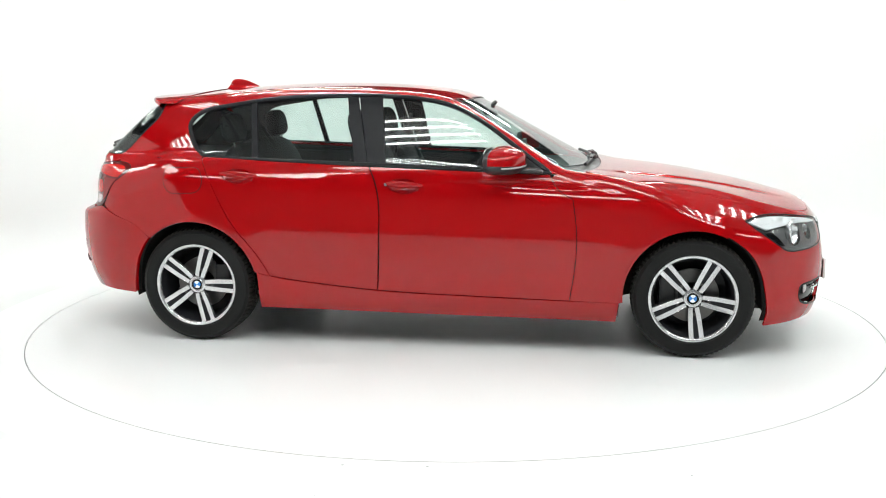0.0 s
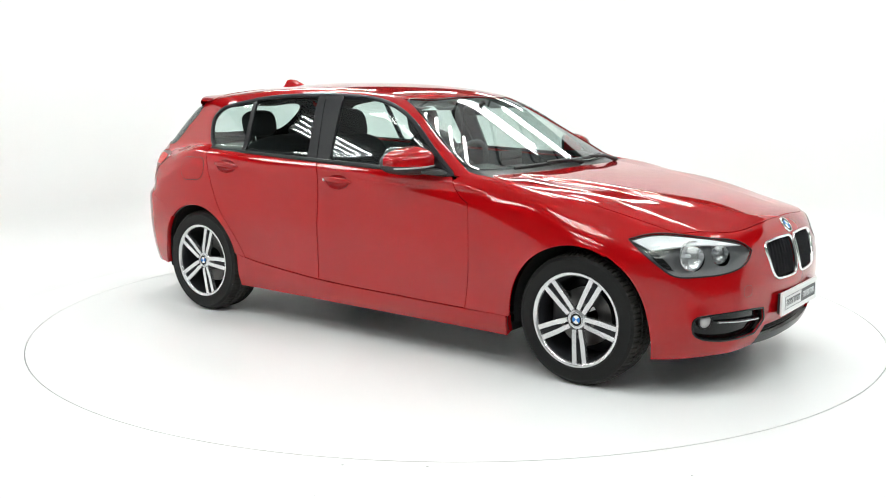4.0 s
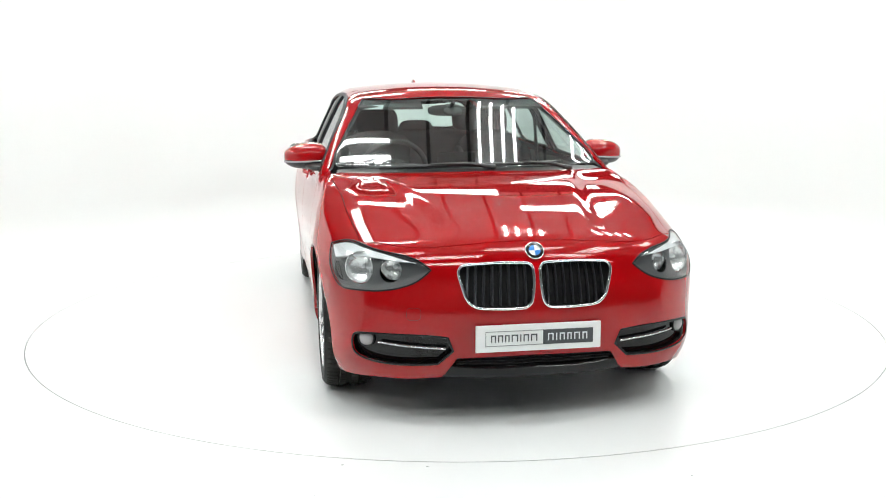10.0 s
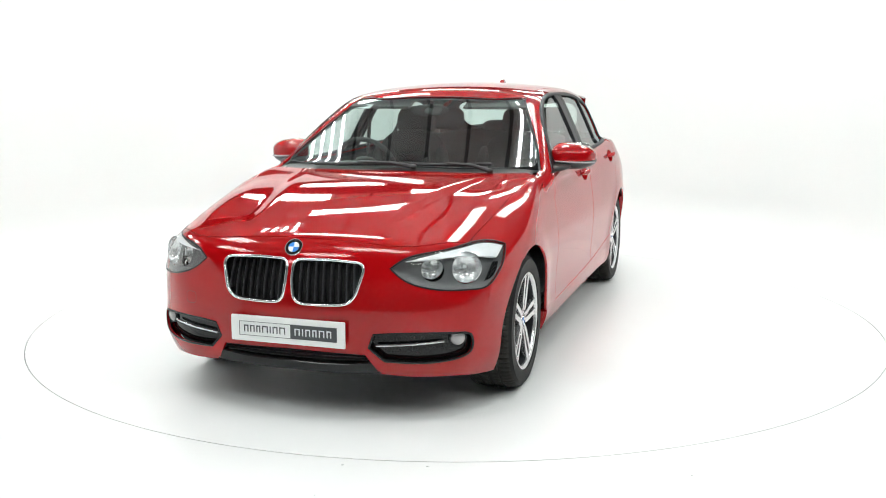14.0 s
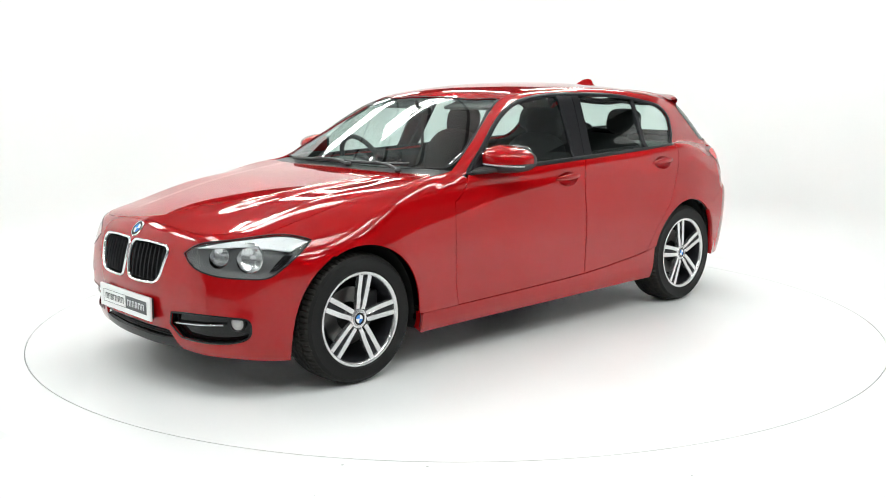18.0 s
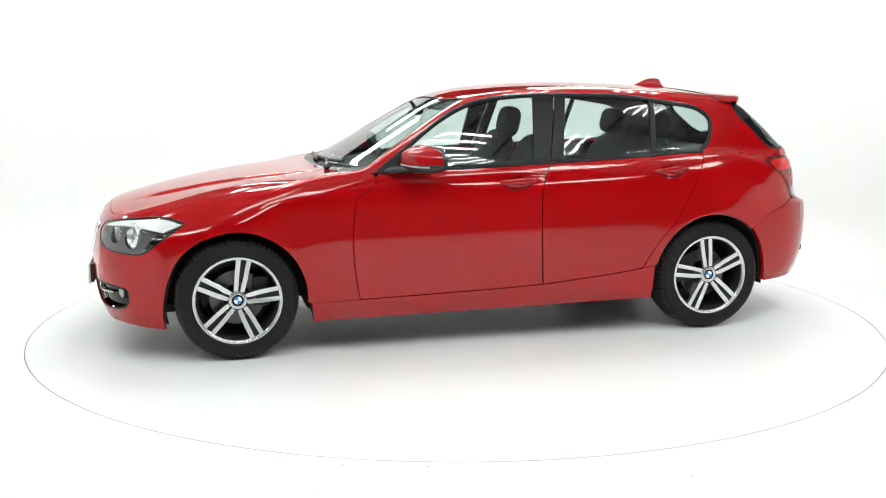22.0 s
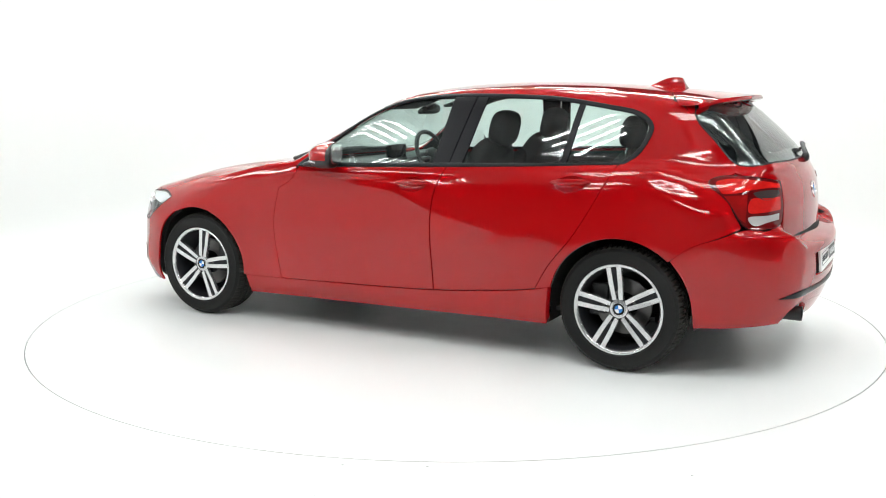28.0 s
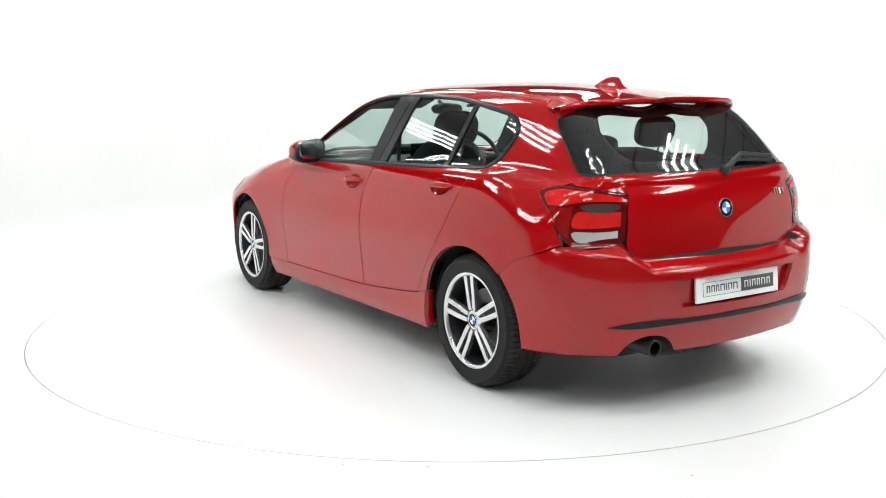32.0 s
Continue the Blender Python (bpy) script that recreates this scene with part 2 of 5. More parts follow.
def part(name, bm, mat, parent=None, label="", smooth=False, angle=35):
    me = bpy.data.meshes.new(name)
    bmesh.ops.recalc_face_normals(bm, faces=bm.faces)
    if smooth:
        for f in bm.faces:
            f.smooth = True
        for e in bm.edges:
            if len(e.link_faces) == 2 and e.calc_face_angle(0) > radians(angle):
                e.smooth = False
    bm.to_mesh(me)
    bm.free()
    me.materials.append(mat)
    ob = new(name, me)
    ob.parent = parent
    return tagged(ob, label)


def loop(pts, corners=(), gap=0.02, closed=True):
    """A smooth line through a few points of any dimension, sharp at the corners named by index."""
    p = np.array(pts, float)
    n = len(p)
    corners = sorted(corners)
    if not closed:
        corners = sorted(set(corners) | {0, n - 1})
        runs = [list(range(a, b + 1)) for a, b in zip(corners, corners[1:])]
    elif corners:
        runs = [[k % n for k in range(a, (b if b > a else b + n) + 1)] for a, b in zip(corners, corners[1:] + corners[:1])]
    else:
        runs = [[k % n for k in range(-3, n + 4)]]
    out = []
    for run in runs:
        q = p[run]
        s = np.concatenate([[0], np.cumsum(np.linalg.norm(np.diff(q, axis=0), axis=1))])
        a, b = (s[0], s[-1]) if corners else (s[3], s[3 + n])
        m = max(2, int(np.ceil((b - a) / gap)))
        ss = np.linspace(a, b, m, endpoint=False)
        if len(q) == 2:
            out.append(q[0] + (q[1] - q[0]) * (ss / s[-1])[:, None])
        else:
            out.append(np.stack([Curve(*np.stack([s, q[:, k]], -1).ravel())(ss) for k in range(q.shape[1])], -1))
    if not closed:
        out.append(p[-1:])
    return np.concatenate(out)


def inside(poly, pts):
    x, y = pts[:, 0:1], pts[:, 1:2]
    a, b = poly, np.roll(poly, -1, axis=0)
    up = (a[:, 1] > y) != (b[:, 1] > y)
    with np.errstate(divide="ignore", invalid="ignore"):
        cut = a[:, 0] + (y - a[:, 1]) / (b[:, 1] - a[:, 1]) * (b[:, 0] - a[:, 0])
    return (np.sum(up & (x < cut), axis=1) % 2) == 1


def inset(poly, d):
    """Moves a closed line inward by d."""
    a = 0.5 * np.sum(poly[:, 0] * np.roll(poly[:, 1], -1) - np.roll(poly[:, 0], -1) * poly[:, 1])
    t = np.roll(poly, -1, axis=0) - np.roll(poly, 1, axis=0)
    t = t / (np.linalg.norm(t, axis=1)[:, None] + 1e-9)
    nrm = np.stack([-t[:, 1], t[:, 0]], -1) * (1 if a > 0 else -1)
    return poly + nrm * d


def bent(p, tri, n):
    """Smooth normals from the faces, for a sheet pressed out of the surface."""
    fn = np.cross(p[tri[:, 1]] - p[tri[:, 0]], p[tri[:, 2]] - p[tri[:, 0]])
    fn = fn * np.sign(np.sum(fn * n[tri[:, 0]], axis=1) + 1e-12)[:, None]
    out = np.zeros_like(p)
    for k in range(3):
        np.add.at(out, tri[:, k], fn)
    return out / (np.linalg.norm(out, axis=1)[:, None] + 1e-12)


def sheet(chart, outline, holes=(), step=0.035, off=0.0, depth=0.012, gap=0.002):
    """A panel of the body: a drawn outline less its holes, laid on the surface, with its rim turned in."""
    out = inset(np.asarray(outline), gap)
    holes = [inset(np.asarray(h), -gap) for h in holes]
    lo, hi = out.min(0), out.max(0)
    gx, gy = np.meshgrid(np.arange(lo[0], hi[0], step), np.arange(lo[1], hi[1], step))
    grid = np.stack([gx.ravel(), gy.ravel()], -1)
    grid = grid[inside(out, grid)]
    rims = [out, *holes]
    for r in rims:
        if len(grid):
            grid = grid[np.min(np.linalg.norm(grid[:, None] - r[None], axis=2), axis=1) > 0.45 * step]
    verts, edges = [], []
    for r in rims:
        k = len(verts)
        verts += [Vector(v) for v in r]
        edges += [(k + i, k + (i + 1) % len(r)) for i in range(len(r))]
    verts += [Vector(v) for v in grid]
    v2, _, tri, *_ = geometry.delaunay_2d_cdt(verts, edges, [], 0, 1e-6)
    uv = np.array([tuple(v) for v in v2])
    tri = np.array([t for t in tri if len(t) == 3])
    mid = uv[tri].mean(axis=1)
    keep = inside(out, mid)
    for h in holes:
        keep &= ~inside(h, mid)
    tri = tri[keep]
    used, back = np.unique(tri, return_inverse=True)
    tri = back.reshape(-1, 3)
    p = chart(uv[used])
    n = slope(p)
    p = p + n * (np.asarray(off(uv[used]) if callable(off) else off) * np.ones(len(p)))[:, None]
    if callable(off):
        n = bent(p, tri, n)
    fn = np.cross(p[tri[:, 1]] - p[tri[:, 0]], p[tri[:, 2]] - p[tri[:, 0]])
    flip = np.sum(fn * n[tri[:, 0]], axis=1) < 0
    tri[flip] = tri[flip][:, ::-1]
    faces = [tuple(t) for t in tri]
    if depth:
        count = {}
        for t in tri:
            for a, b in ((t[0], t[1]), (t[1], t[2]), (t[2], t[0])):
                count[(a, b)] = 1
        rim = [(a, b) for a, b in count if (b, a) not in count]
        verts3, norms = list(p), list(n)
        top, low = {}, {}
        for a, b in rim:
            t = p[b] - p[a]
            s = np.cross(t, n[a])
            s = s / (np.linalg.norm(s) + 1e-9)
            for i in (a, b):
                if i not in top:
                    top[i] = len(verts3)
                    verts3.append(p[i])
                    norms.append(s * 0.8 + n[i] * 0.6)
                    low[i] = len(verts3)
                    verts3.append(p[i] - n[i] * depth)
                    norms.append(s)
            faces.append((top[b], top[a], low[a], low[b]))
        p, n = np.array(verts3), np.array(norms)
    return p, n, faces


def skin(name, data, mat, parent, label="", mirror=False):
    p, n, faces = data
    if mirror:
        p, n, faces = p * [1, -1, 1], n * [1, -1, 1], [f[::-1] for f in faces]
    return link_mesh(name, p, faces, mat, parent, label, normals=n)


def both(name, data, mat, parent, label=""):
    return [skin(name, data, mat, parent, label, m) for m in (False, True)]


def ribbon(name, line3, normals, wide, high, mat, parent, label="", closed=True, mirror=False):
    """A flat moulded strip along a line on the body, wide across it and high above it."""
    p, n = np.asarray(line3), np.asarray(normals)
    t = np.roll(p, -1, 0) - np.roll(p, 1, 0)
    if not closed:
        t[0], t[-1] = p[1] - p[0], p[-1] - p[-2]
    t /= np.linalg.norm(t, axis=1)[:, None] + 1e-9
    s = np.cross(n, t)
    prof = [(-0.5, -0.8), (-0.5, 0.1), (-0.43, 0.5), (-0.25, 0.87), (0, 1.0), (0.25, 0.87), (0.43, 0.5), (0.5, 0.1), (0.5, -0.8)]
    m, k = len(p), len(prof)
    v = np.stack([p + s * wide * a + n * high * b for a, b in prof], 1).reshape(-1, 3)
    f = []
    for i in range(m if closed else m - 1):
        j = (i + 1) % m
        for c in range(k - 1):
            f.append((i * k + c, i * k + c + 1, j * k + c + 1, j * k + c))
    if not closed:
        f += [tuple(range(k)), tuple((m - 1) * k + c for c in reversed(range(k)))]
    if mirror:
        v = v * [1, -1, 1]
        f = [q[::-1] for q in f]
    bm = bmesh.new()
    vs = [bm.verts.new(q) for q in v]
    for q in f:
        bm.faces.new([vs[i] for i in q])
    return part(name, bm, mat, parent, label, smooth=True, angle=50)


def lathe(profile, turns=64, axis="y", a0=0.0, a1=2 * math.pi, closed=False):
    """A profile of (radius, along) turned about an axis."""
    bm = bmesh.new()
    full = a1 - a0 > 6.28
    rings = []
    for i in range(turns if full else turns + 1):
        a = a0 + (a1 - a0) * i / turns
        ring = []
        for r, h in profile:
            x, z = r * math.cos(a), r * math.sin(a)
            ring.append(bm.verts.new((x, h, z) if axis == "y" else ((x, z, h) if axis == "z" else (h, x, z))))
        rings.append(ring)
    m = len(profile)
    for i in range(turns):
        r0, r1 = rings[i], rings[(i + 1) % len(rings)]
        for k in range(m if closed else m - 1):
            q = (k + 1) % m
            bm.faces.new((r0[k], r0[q], r1[q], r1[k]))
    bmesh.ops.remove_doubles(bm, verts=bm.verts, dist=1e-6)
    return bm


def box(size, at=(0, 0, 0), bevel=0.0, segments=2, turn=None):
    bm = bmesh.new()
    m = Matrix.Translation(at) @ (turn or Matrix()) @ Matrix.Diagonal((*size, 1))
    bmesh.ops.create_cube(bm, size=1, matrix=m)
    if bevel:
        bmesh.ops.bevel(bm, geom=bm.edges[:], offset=bevel, segments=segments, affect="EDGES", profile=0.6)
    return bm


def prism(poly, low, high, axis="z", bevel=0.0):
    """A flat outline given depth along an axis."""
    def at(u, v, w):
        return {"z": (u, v, w), "y": (u, w, v), "x": (w, u, v)}[axis]
    bm = bmesh.new()
    a = [bm.verts.new(at(u, v, low)) for u, v in poly]
    b = [bm.verts.new(at(u, v, high)) for u, v in poly]
    bm.faces.new(a)
    bm.faces.new(b[::-1])
    for i in range(len(a)):
        j = (i + 1) % len(a)
        bm.faces.new((a[j], a[i], b[i], b[j]))
    if bevel:
        bmesh.ops.bevel(bm, geom=bm.edges[:], offset=bevel, segments=2, affect="EDGES", profile=0.6)
    return bm


def ball(size, at=(0, 0, 0), power=2.6, nu=28, nv=18, turn=None):
    """A rounded cushion: a superellipsoid."""
    bm = bmesh.new()
    def f(c):
        return math.copysign(abs(c) ** (2 / power), c)
    m = Matrix.Translation(at) @ (turn or Matrix())
    rows = []
    for j in range(nv + 1):
        b = -math.pi / 2 + math.pi * j / nv
        rows.append([bm.verts.new(m @ Vector((size[0] / 2 * f(math.cos(b)) * f(math.cos(2 * math.pi * i / nu)), size[1] / 2 * f(math.cos(b)) * f(math.sin(2 * math.pi * i / nu)), size[2] / 2 * f(math.sin(b))))) for i in range(nu)])
    for j in range(nv):
        for i in range(nu):
            bm.faces.new((rows[j][i], rows[j][(i + 1) % nu], rows[j + 1][(i + 1) % nu], rows[j + 1][i]))
    bmesh.ops.remove_doubles(bm, verts=bm.verts, dist=1e-6)
    return bm


def tube(pts, radius, sides=8):
    """A round bar along a line."""
    bm = bmesh.new()
    p = [Vector(q) for q in pts]
    rings = []
    for i, q in enumerate(p):
        t = (p[min(i + 1, len(p) - 1)] - p[max(i - 1, 0)]).normalized()
        a = t.orthogonal().normalized() if not rings else (ref - ref.dot(t) * t).normalized()
        ref = a
        b = t.cross(a)
        r = radius[i] if isinstance(radius, (list, tuple)) else radius
        rings.append([bm.verts.new(q + (a * math.cos(2 * math.pi * k / sides) + b * math.sin(2 * math.pi * k / sides)) * r) for k in range(sides)])
    for r0, r1 in zip(rings, rings[1:]):
        for k in range(sides):
            bm.faces.new((r0[k], r0[(k + 1) % sides], r1[(k + 1) % sides], r1[k]))
    bm.faces.new(rings[0][::-1])
    bm.faces.new(rings[-1])
    return bm


def join(*bms):
    out = bmesh.new()
    for b in bms:
        me = bpy.data.meshes.new("tmp")
        b.to_mesh(me)
        b.free()
        out.from_mesh(me)
        bpy.data.meshes.remove(me)
    return out


def write(text, size, mat, m, parent, name="lettering", label="", extrude=0.0008):
    """Letters in the built-in font, as a mesh, centred at the pose m (x along the words, z out of them)."""
    cu = bpy.data.curves.new("words", "FONT")
    cu.body, cu.size, cu.align_x, cu.align_y, cu.extrude = text, size, "CENTER", "CENTER", extrude
    tmp = new("words", cu)
    me = bpy.data.meshes.new_from_object(tmp.evaluated_get(bpy.context.evaluated_depsgraph_get()))
    bpy.data.objects.remove(tmp)
    me.transform(m)
    me.materials.clear()
    me.materials.append(mat)
    ob = new(name, me)
    ob.parent = parent
    return tagged(ob, label)

# ---- the hall: white turntable, floor and curved white wall, grey ceiling with banks of tubes ----
DISC_R, HALL_H = 2.5, 3.55


def ring_floor():
    bm = lathe([(5.6, -0.0), (DISC_R + 0.0032, 0.0), (DISC_R + 0.0032, -0.012)], 160, "z")
    return part("floor", bm, FLOOR)


tagged(part("hall_floor", lathe([(13.4, -0.012), (5.55, -0.012)], 120, "z"), SLATE), "grey hall floor beyond the white studio floor", "floor", kind="structure")
tagged(ring_floor(), "white painted studio floor round the turntable", "floor", kind="structure")

turntable = thing("turntable", "round white turntable flush with the floor", "turntable")
part("disc", lathe([(0.0005, 0), (DISC_R - 0.0615, 0)], 160, "z"), FLOOR, turntable)
part("rim_band", lathe([(DISC_R - 0.0615, 0), (DISC_R - 0.0032, 0), (DISC_R - 0.0032, -0.012)], 160, "z"), FLOOR, turntable, "white edge band")
part("pit_floor", lathe([(DISC_R - 0.02, -0.010), (DISC_R + 0.02, -0.010)], 120, "z"), SLATE, None)
tagged(bpy.data.objects["pit_floor"], "dark gap under the turntable's rim", "floor gap", kind="structure")


def cove():
    """White wall round the back, with a swept foot."""
    r, k = 3.45, 0.45
    prof = [(r - k - 0.35, -0.003), (r - k - 0.1, 0.0004), (r - k, 0.0012)] + [(r - k + k * math.sin(a), k - k * math.cos(a)) for a in np.linspace(0.1, math.pi / 2, 9)] + [(r, 2.2), (r + 0.06, 2.2), (r + 0.06, 0.0)]
    bm = lathe(prof, 120, "z", radians(-38), radians(231))
    # The unseen ends slope down to soften their edge in the doors' reflections.
    for v in bm.verts:
        a = math.degrees(math.atan2(v.co.y, v.co.x)) % 360
        a = a - 360 if a > 300 else a
        f = min(1, max(0.0, (a + 38) / 44), max(0.0, (231 - a) / 24))
        if v.co.z > k:
            v.co.z = k + (v.co.z - k) * f
    return part("wall_back", bm, WHITE, smooth=True)


tagged(cove(), "curved white studio wall with a swept foot", "wall", kind="structure")
for nm, size, at in (("wall_east", (0.1, 19, HALL_H), (9.5, 0, HALL_H / 2)), ("wall_west", (0.1, 19, HALL_H), (-9.5, 0, HALL_H / 2)),
                     ("wall_north", (19, 0.1, HALL_H), (0, 9.5, HALL_H / 2)), ("wall_south", (19, 0.1, HALL_H), (0, -9.5, HALL_H / 2))):
    tagged(part(nm, box(size, at), SLATE), "plain grey hall wall", "wall", kind="structure")
tagged(part("ceiling", box((19, 19, 0.1), (0, 0, HALL_H + 0.05)), SOFFIT), "plain dark hall ceiling", "ceiling", kind="structure")
# The unseen grey set is added as a mid-tone for the bonnet to reflect.
for nm, x0, n, mat, lab in (("ceiling_panels", -0.35, 12, PANEL, "white ceiling panels with dark joints over the turntable"), ("ceiling_panels_grey", -4.35, 8, PANEL_GREY, "unseen grey ceiling panels with dark joints, added for the bonnet's reflections")):
    tagged(part(nm, join(*[box((0.455, 8.6, 0.01), (x0 + 0.5 * k, 0.7, HALL_H - 0.005)) for k in range(n)]), mat), lab, "ceiling", kind="structure")


def bank():
    b = thing("light_bank", "white ceiling light with four bright fluorescent tubes", "ceiling light", "ceiling light banks")
    part("housing", box((0.62, 1.24, 0.05), (0, 0, 0.026), 0.01), WHITE, b)
    for k in range(4):
        half = [(-0.225 + 0.15 * k + 0.019 * math.cos(a), 0.019 * math.sin(a)) for a in np.linspace(math.pi, 2 * math.pi, 5)]
        bm = bmesh.new()
        rows = [[bm.verts.new((x, y, z)) for x, z in half] for y in (-0.585, 0.585)]
        for c in range(4):
            bm.faces.new((rows[0][c], rows[0][c + 1], rows[1][c + 1], rows[1][c]))
        part("tube", bm, TUBE, b)
    return b


first = bank()
BANKS = [(-1.0, -2.6, 90), (1.05, -2.6, 90), (2.5, -2.7, 0), (-2.4, -3.9, 90), (0, -3.9, 90), (2.4, -3.9, 90), (-1.1, 2.8, 90), (1.4, 3.2, 90), (-1.6, 6.3, 90), (1.5, 6.6, 90), (-3.0, -1.0, 0), (3.0, -1.0, 0), (-2.0, 1.6, 0), (2.0, 1.6, 0), (0.75, 1.0, 0), (-1.15, 0.45, 90), (-2.2, 4.6, 90), (0, 4.8, 90), (2.2, 4.6, 90), (-4.6, 1.5, 0), (-4.4, -2.6, 0), (4.4, -2.6, 0), (-4.6, -0.4, 0), (-4.2, -5.2, 90), (4.2, -5.2, 90), (0, -5.4, 90)]
for k, (x, y, a) in enumerate(BANKS):
    m = pose(x, y, HALL_H - 0.085, 0, 0, a)
    if k == 0:
        first.matrix_basis = m
    else:
        copy_thing(first, m)

for k, (x, y, a, s) in enumerate([(-0.422, -2.53, 20, 0.006), (-0.101, -2.545, -10, 0.007), (-0.487, -2.807, 60, 0.005), (0.869, -2.624, 5, 0.005)]):
    bm = ball((s * 2.2, s, 0.003), (0, 0, 0), 2.2, 10, 6)
    ob = tagged(part("floor_scuff", bm, PANEL), "small dark scuff on the white floor", "scuff mark", "floor scuffs")
    ob.matrix_basis = pose(x, y, 0.001, 0, 0, a)

# ---- the car ----
car = thing("car", "red five-door hatchback with bicolour alloy wheels, parked on the turntable", "car")


def P3(chart, pts, corners=(), **k):
    """A closed line drawn in a chart, as points of the surface."""
    return chart(loop(pts, corners, **k))


def nose_uv(pts):
    return [(ahead(x, y), z) for x, y, z in pts]


def tail_uv(pts):
    return [(behind(x, y), z) for x, y, z in pts]


def sym(half):
    """A symmetric outline from its left half, from centre to centre."""
    return half + [(x, -y, z) for x, y, z in half[-1::-1] if abs(y) > 1e-6]


def arch(hx, a0, a1, r=0.359, n=14):
    return [(hx + r * math.cos(radians(a)), HUB_Z + r * math.sin(radians(a))) for a in np.linspace(a0, a1, n)]


def in_side(p3):
    return p3[:, [0, 2]]


def in_nose(p3):
    return np.stack([np.arctan2(p3[:, 1], p3[:, 0] - FRONT_AXIS), p3[:, 2]], -1)


def in_tail(p3):
    return np.stack([np.arctan2(p3[:, 1], REAR_AXIS - p3[:, 0]), p3[:, 2]], -1)


def in_top(p3):
    return p3[:, :2]


FLIP = np.array([1, -1, 1])

# shared lines, left side: (x, z) seam lines of the flank
BELT_F, BELT_B, BELT_R = (0.60, 0.955), (-0.366, 0.988), (-1.30, 1.026)
daylight = loop([(0.60, 0.957), (0.246, 0.969), (-0.364, 0.990), (-0.915, 1.011), (-1.312, 1.028), (-1.372, 1.075), (-1.412, 1.147), (-1.423, 1.20), (-1.385, 1.248), (-1.25, 1.291), (-0.94, 1.337), (-0.689, 1.351), (-0.455, 1.355), (-0.157, 1.344), (0.062, 1.301), (0.25, 1.207), (0.431, 1.077)], [0, 4])
door_front = [(0.60, 0.950), (0.640, 0.880), (0.722, 0.825), (0.744, 0.664), (0.743, 0.509), (0.713, 0.289)]
door_split = [(-0.314, 0.318), (-0.306, 0.48), (-0.300, 0.662), (-0.320, 0.875), (-0.366, 0.985)]
door_rear = [(-0.913, 0.384), (-0.986, 0.508), (-1.087, 0.632), (-1.200, 0.814), (-1.262, 0.933), (-1.308, 1.023)]
SILL_TOP = Curve(-0.99, 0.402, -0.913, 0.384, -0.73, 0.357, -0.31, 0.318, 0.2, 0.300, 0.713, 0.289, 0.97, 0.288)


def line(a, b, n, f):
    return [(x, float(f(x))) for x in np.linspace(a, b, n)]


def front_uv(yz):
    """Chart places on the nose from (y, z) as seen from ahead."""
    yz = np.asarray(yz, float)
    a = np.arctan2(yz[:, 0], 2.06 - FRONT_AXIS)
    for _ in range(4):
        a = np.arctan2(yz[:, 0], on_nose(np.stack([a, yz[:, 1]], -1))[:, 0] - FRONT_AXIS)
    return np.stack([a, yz[:, 1]], -1)


def rounded(poly, radii, n=8):
    """A polygon with rounded corners, its sides cut into short steps."""
    p, out = np.array(poly, float), []
    for i in range(len(p)):
        a, b, c = p[i - 1], p[i], p[(i + 1) % len(p)]
        u, v = (a - b) / np.linalg.norm(a - b), (c - b) / np.linalg.norm(c - b)
        r = radii[i]
        for t in np.linspace(0, 1, n):
            out.append((1 - t) ** 2 * (b + u * r) + 2 * t * (1 - t) * b + t * t * (b + v * r))
    out = np.array(out)
    return loop(out, range(len(out)), gap=0.012)


# lamps
head_out = P3(on_nose, nose_uv([(1.598, 0.820, 0.722), (1.665, 0.782, 0.743), (1.80, 0.699, 0.747), (1.92, 0.596, 0.729), (1.998, 0.475, 0.697), (2.025, 0.432, 0.664), (2.027, 0.485, 0.623), (2.003, 0.575, 0.588), (1.95, 0.665, 0.572), (1.88, 0.735, 0.567), (1.80, 0.788, 0.574), (1.755, 0.81, 0.605), (1.685, 0.836, 0.662)]), [0, 5], gap=0.015)
tail_out = P3(on_tail, tail_uv([(-1.748, 0.765, 0.956), (-1.79, 0.735, 0.979), (-1.88, 0.674, 0.983), (-2.027, 0.512, 0.951), (-2.046, 0.54, 0.85), (-2.04, 0.556, 0.757), (-1.992, 0.638, 0.739), (-1.914, 0.726, 0.744), (-1.869, 0.767, 0.811), (-1.836, 0.788, 0.881)]), [3], gap=0.015)
kidney = on_nose(front_uv(rounded([(0.0135, 0.688), (0.0135, 0.600), (0.028, 0.508), (0.150, 0.5055), (0.288, 0.512), (0.335, 0.681), (0.17, 0.6915)], [0.036, 0.03, 0.042, 0.05, 0.062, 0.050, 0.06])))
fog_out = P3(on_nose, nose_uv([(2.07, 0.350, 0.330), (2.071, 0.372, 0.388), (2.054, 0.458, 0.396), (1.985, 0.61, 0.397), (1.92, 0.71, 0.390), (1.893, 0.742, 0.378), (1.885, 0.748, 0.345), (1.893, 0.742, 0.308), (1.925, 0.705, 0.284), (1.965, 0.645, 0.272), (2.045, 0.41, 0.272)]), [0, 1, 10], gap=0.015)

# side panels
HANDLES = ((-0.172, 0.888, "front_handle"), (-1.082, 0.932, "rear_handle"))


def cup_rim(hx, hz):
    a = np.linspace(0, 2 * math.pi, 40, endpoint=False)
    return np.stack([hx + 0.080 * np.cos(a), hz - 0.008 + 0.036 * np.sin(a) - 0.005 * np.cos(a)], -1)


